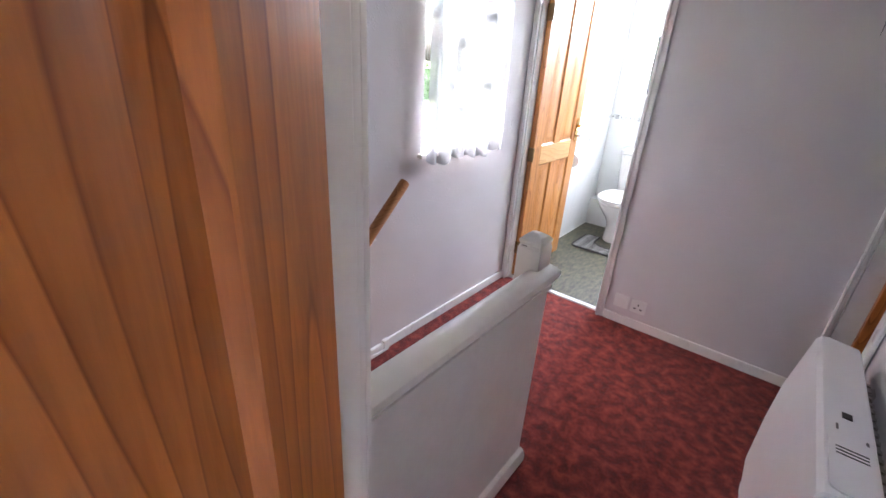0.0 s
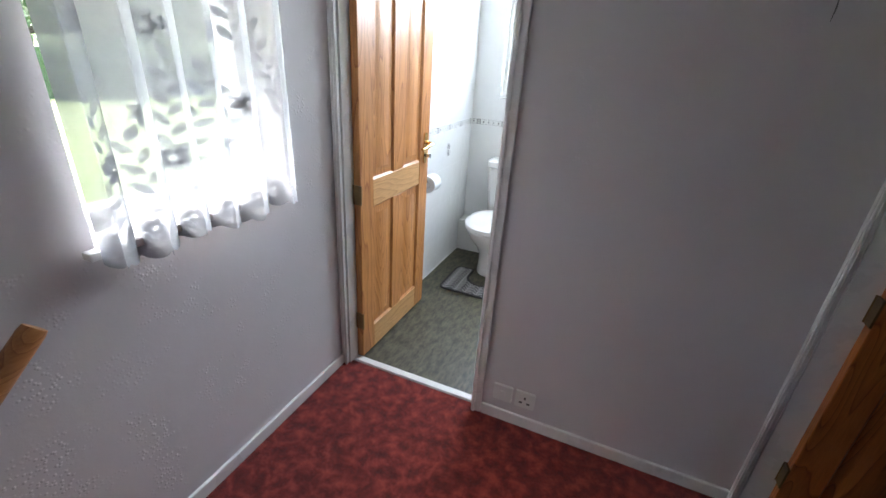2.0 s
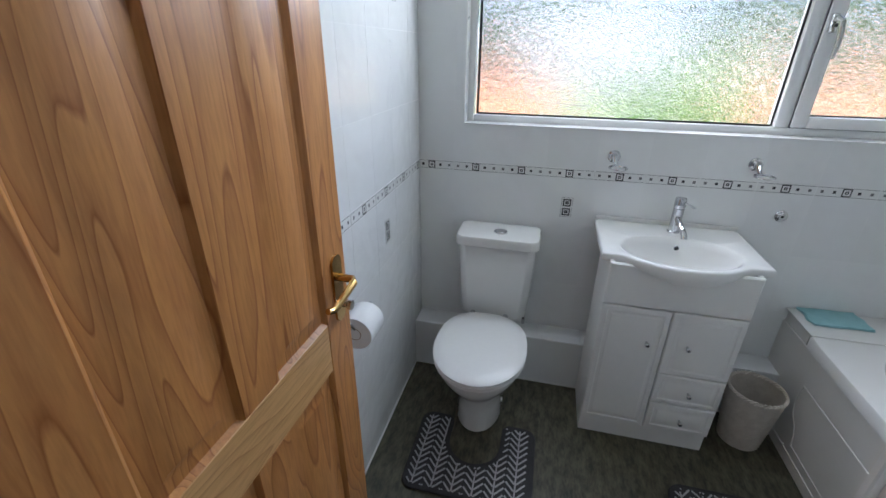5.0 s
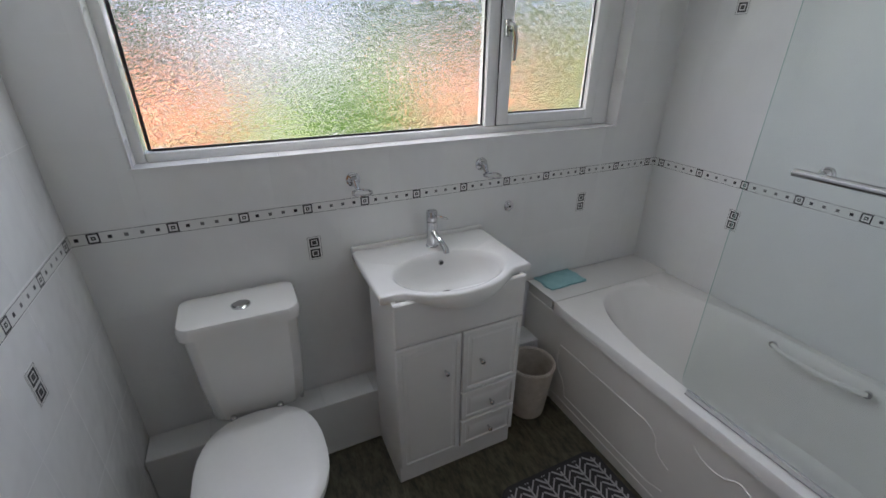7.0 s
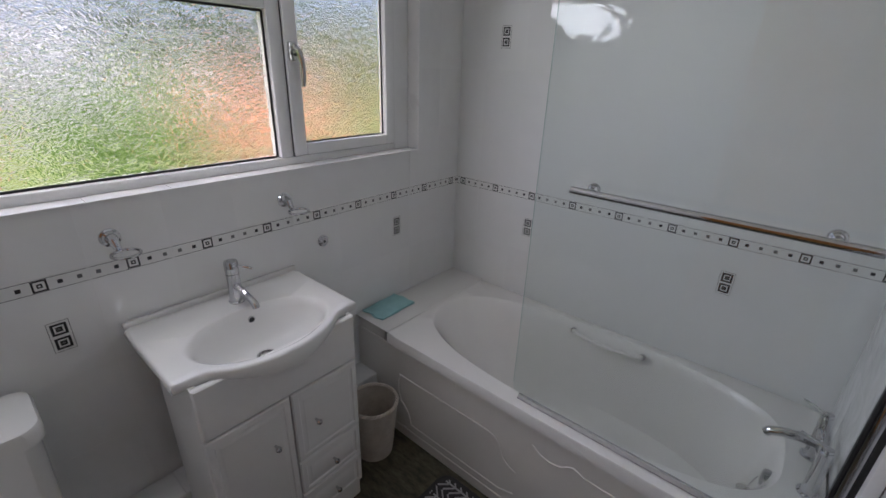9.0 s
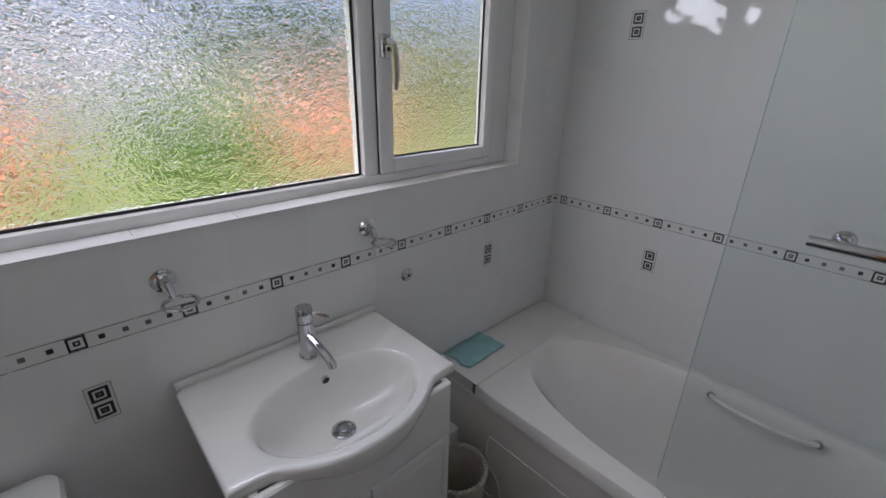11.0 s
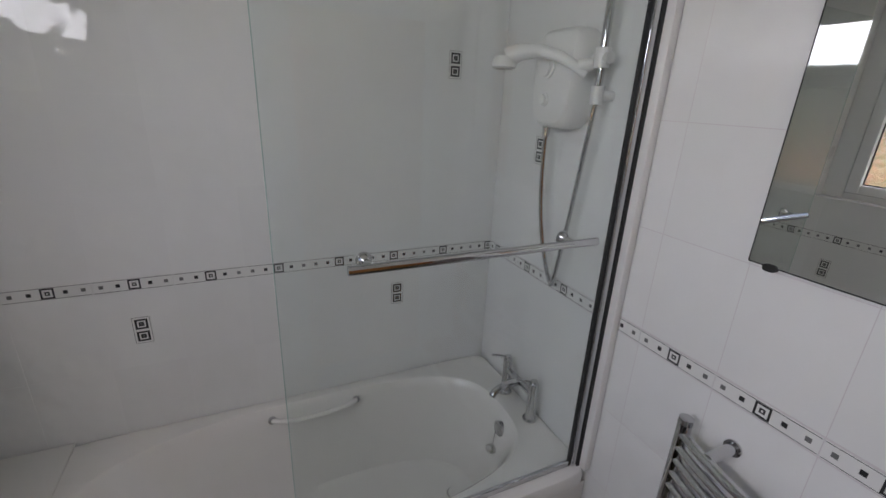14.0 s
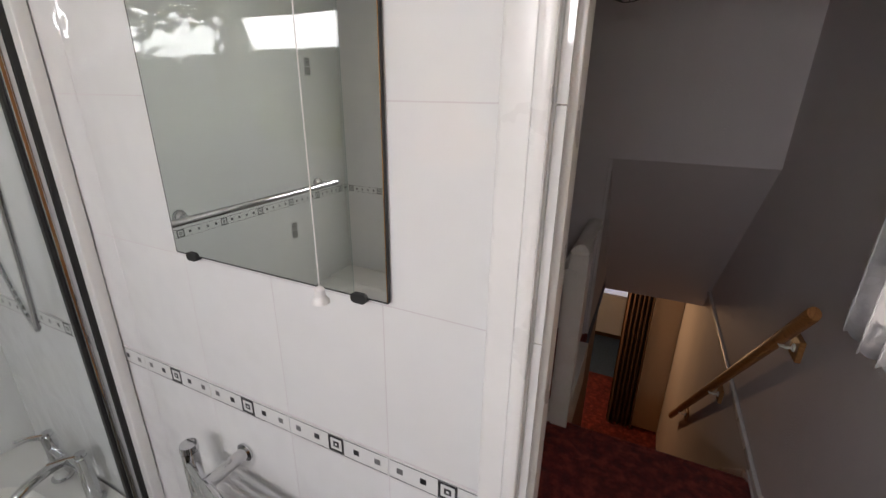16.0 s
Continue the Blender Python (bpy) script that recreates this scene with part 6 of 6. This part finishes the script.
# seen blurred through the obscure bathroom glass
house("low outbuilding with an orange tiled roof", (-4.2, 20.5, GROUND), 2, 8.5, 5.0, 1.6, 2.5, "brick", "brick")
house("low outbuilding with orange brick walls and roof", (10.6, 20.0, GROUND), -4, 5.6, 5.0, 1.8, 2.7, "brick", "brick")
house("white rendered house with a grey roof", (-3.0, 41.0, GROUND), 3, 26.0, 9.0, 4.2, 6.4, "render", "slate")
house("pale rendered house behind garden trees", (24.0, 44.0, GROUND), -3, 14.0, 9.0, 4.0, 6.2, "render", "slate")
hedge("clipped bright green garden hedge", (5.2, 18.0, GROUND), 0, 4.6, 2.75, 1.2, "leaf_bright", 11)
broad = tree("broad green tree beyond the gardens", (-1.5, 52.0, GROUND), 11.5, 6.0, "leaf", 1)
for x, y, turn in ((-9.0, 54.0, 40), (-17.0, 50.0, 100), (-26.0, 53.0, 10), (3.6, 58.0, 220), (19.0, 50.0, 150), (26.5, 53.0, 70), (35.0, 50.0, 300), (43.0, 52.0, 20)):
    copy_thing(broad, pose(x, y, GROUND, 0, 0, turn))
near = tree("dark green garden tree behind the houses", (-6.0, 33.0, GROUND), 9.2, 4.4, "leaf", 3)
copy_thing(near, pose(16.5, 32.0, GROUND, 0, 0, 130))
copy_thing(near, pose(-14.0, 30.0, GROUND, 0, 0, 60))
gold = tree("yellow-green ornamental garden tree", (15.6, 18.5, GROUND), 6.2, 2.8, "leaf_yellow", 5)
for x, y, turn in ((20.5, 21.0, 90), (26.5, 21.5, 200), (33.0, 24.0, 20), (41.0, 22.0, 140)):
    copy_thing(gold, pose(x, y, GROUND, 0, 0, turn))
# seen through the landing window
hedge("field hedge beyond the lawn", (-36.0, 14.0, GROUND), 76, 70.0, 3.6, 1.6, "leaf", 21)
for x, y, turn in ((-44.0, 8.0, 20), (-42.0, 24.0, 110), (-50.0, 38.0, 200), (-40.0, -6.0, 310)):
    copy_thing(near, pose(x, y, GROUND, 0, 0, turn))


# ---- wall tiles: the pieces, last ----
MESHES = {}


def tile_mesh(w, h):
    key = ("tile", round(w, 3), round(h, 3))
    if key not in MESHES:
        bm = nb()
        # gently domed face that falls away towards the joints
        reach, rings = min(w, h) / 2 - 0.002, []
        steps = [(0.0, 0.0030)] + [(f * reach, 0.0013 * (1 - f) ** 2.4 * min(1.0, reach / 0.08)) for f in (0.0, 0.015, 0.05, 0.11, 0.2, 0.32, 0.5, 0.75)]
        for i, y in steps:
            rings.append([(u * (w / 2 - i), y, v * (h / 2 - i)) for u, v in ((-1, -1), (1, -1), (1, 1), (-1, 1))])
        vs = [[bm.verts.new(p) for p in r] for r in rings]
        for a, b in zip(vs, vs[1:]):
            for i in range(4):
                bm.faces.new((a[i], a[(i + 1) % 4], b[(i + 1) % 4], b[i]))
        bm.faces.new(vs[-1])
        bmesh.ops.recalc_face_normals(bm, faces=bm.faces[:])
        for f in bm.faces:
            f.smooth = True
        for e in bm.edges:
            e.smooth = e.calc_face_angle(0) < radians(40)
        me = bpy.data.meshes.new("tile")
        bm.to_mesh(me)
        bm.free()
        if me.polygons[-1].normal.y > 0:
            me.flip_normals()
        me.materials.append(M["tile"])
        MESHES[key] = me
    return MESHES[key]


def motif(bm, quads, slot, y):
    for x0, x1, z0, z1 in quads:
        f = bm.faces.new([bm.verts.new(p) for p in ((x0, y, z0), (x1, y, z0), (x1, y, z1), (x0, y, z1))])
        f.material_index = slot


def frame_quads(cx, cz, half, line):
    a, b = half, half - line
    return [(cx - a, cx + a, cz + b, cz + a), (cx - a, cx + a, cz - a, cz - b), (cx - a, cx - b, cz - b, cz + b), (cx + b, cx + a, cz - b, cz + b)]


def border_mesh(lo, hi):
    """A strip of border from lo to hi about its middle, with one ringed square and four small ones."""
    key = ("border", round(lo, 3), round(hi, 3))
    if key not in MESHES:
        bm = nb()
        box(bm, lo, hi, 0.0, 0.0030, -0.0195, 0.0195)
        motif(bm, [(lo + 0.002, hi - 0.002, 0.0165, 0.0178), (lo + 0.002, hi - 0.002, -0.0178, -0.0165)], 1, -0.0004)

        def clip(qs):
            return [(max(a, lo), min(b, hi), c, d) for a, b, c, d in qs if min(b, hi) - max(a, lo) > 0.0005]
        motif(bm, clip(frame_quads(0, 0, 0.0158, 0.0044)), 1, -0.0004)
        motif(bm, clip([(-0.0058, 0.0058, -0.0058, 0.0058)]), 1, -0.0004)
        motif(bm, clip([(-0.0022, 0.0022, -0.0022, 0.0022)]), 0, -0.0007)
        # outer pair: black squares whose lightening by glare is put into a grey colour
        for k, slot in ((-2, 2), (-1, 1), (1, 1), (2, 2)):
            motif(bm, clip([(0.0405 * k - 0.0054, 0.0405 * k + 0.0054, -0.0054, 0.0054)]), slot, -0.0004)
        me = bpy.data.meshes.new("border_tile")
        bm.to_mesh(me)
        bm.free()
        for m in ("border", "black", "grey_ink"):
            me.materials.append(M[m])
        MESHES[key] = me
    return MESHES[key]


def insert_mesh():
    if "insert" not in MESHES:
        bm = nb()
        box(bm, -0.025, 0.025, 0.0, 0.003, -0.046, 0.046)
        motif(bm, [(-0.0235, 0.0235, 0.0435, 0.0445), (-0.0235, 0.0235, -0.0445, -0.0435), (-0.0235, -0.0225, -0.0435, 0.0435), (0.0225, 0.0235, -0.0435, 0.0435)], 1, -0.0004)
        for z in (-0.021, 0.021):
            motif(bm, frame_quads(0, z, 0.0170, 0.0058), 1, -0.0004)
            motif(bm, frame_quads(0, z, 0.0072, 0.0046), 1, -0.0004)
            motif(bm, [(-0.0025, 0.0025, z - 0.0025, z + 0.0025)], 2, -0.0004)
        me = bpy.data.meshes.new("decor_tile")
        bm.to_mesh(me)
        bm.free()
        for m in ("border", "black", "grey_ink"):
            me.materials.append(M[m])
        MESHES["insert"] = me
    return MESHES["insert"]


def minus(r, hole):
    """What is left of a rectangle (u0, u1, z0, z1) when a hole is taken out."""
    u0, u1, z0, z1 = r
    a0, a1, b0, b1 = hole
    if u1 <= a0 or u0 >= a1 or z1 <= b0 or z0 >= b1:
        return [r]
    out = []
    if u0 < a0:
        out.append((u0, a0, z0, z1))
    if u1 > a1:
        out.append((a1, u1, z0, z1))
    m0, m1 = max(u0, a0), min(u1, a1)
    if z0 < b0:
        out.append((m0, m1, z0, b0))
    if z1 > b1:
        out.append((m0, m1, b1, z1))
    return out


def place(name, mesh, wall, turn, fixed, u, z):
    ob = new(name, mesh)
    ob.parent = wall
    x, y = (u, fixed) if turn in (0, 180) else (fixed, u)
    ob.matrix_basis = pose(x, y, z, 0, 0, turn)
    return ob


def tile_wall(wall_name, turn, fixed, lo, hi, centre, holes, inserts, low=0.0):
    """Tiles on one wall; u runs along it, centre is the middle of one column."""
    wall = bpy.data.objects[wall_name]
    flip = -1 if turn in (180, -90) else 1
    k0 = math.floor((lo - centre) / TILE) - 1
    rows = [(1.0665 + k * ROW, 1.0665 + k * ROW + ROW - 0.0017) for k in range(5)] + [(1.0195 - (k + 1) * ROW + 0.0017, 1.0195 - k * ROW) for k in range(4)]
    for k in range(k0, k0 + 16):
        c = centre + k * TILE
        u0, u1 = max(c - TILE / 2 + 0.0008, lo), min(c + TILE / 2 - 0.0008, hi)
        if u1 - u0 < 0.004:
            continue
        pieces = []
        for z0, z1 in rows:
            pieces.append((u0, u1, max(z0, low), min(z1, CEIL - 0.002)))
        for h in holes:
            pieces = [q for p in pieces for q in minus(p, h)]
        for a, b, z0, z1 in pieces:
            if b - a > 0.006 and z1 - z0 > 0.006:
                place("tile", tile_mesh(b - a, z1 - z0), wall, turn, fixed, (a + b) / 2, (z0 + z1) / 2)
        strip = [(u0, u1, 1.0215, 1.0645)]
        for h in holes:
            strip = [q for p in strip for q in minus(p, h)]
        for a, b, z0, z1 in strip:
            if b - a > 0.006:
                e0, e1 = (a - c, b - c) if flip > 0 else (c - b, c - a)
                place("border_tile", border_mesh(e0, e1), wall, turn, fixed, c, BORDER)
    for u, z in inserts:
        off = {0: (0, -0.0008), 180: (0, 0.0008), 90: (0.0008, 0), -90: (-0.0008, 0)}[turn]
        ob = place("decor_tile", insert_mesh(), wall, turn, fixed, u, z)
        ob.location.x += off[0]
        ob.location.y += off[1]


tile_wall("wall_north", 0, BN, BW, BE, 0.0985, [(WIN[0], WIN[1], WIN[2] - 0.004, WIN[3])], [(0.714, 0.892), (1.942, 0.892)])
tile_wall("wall_bathroom_east", -90, BE, BS, BN, 1.636, [], [(1.233, 0.888), (0.404, 0.886), (1.438, 1.714), (0.20, 1.716)])
tile_wall("wall_bathroom_west", 90, BW, 0.02, BN, 1.44, [], [(1.235, 0.887), (1.39, 1.712)])
tile_wall("wall_divider", 180, BS, 0.786, BE, 1.304, [], [(2.120, 1.457)])
tile_wall("wall_divider", 180, BS, BW, 0.786, 1.304, [(0.0, 0.79, -1, 2.02)], [])
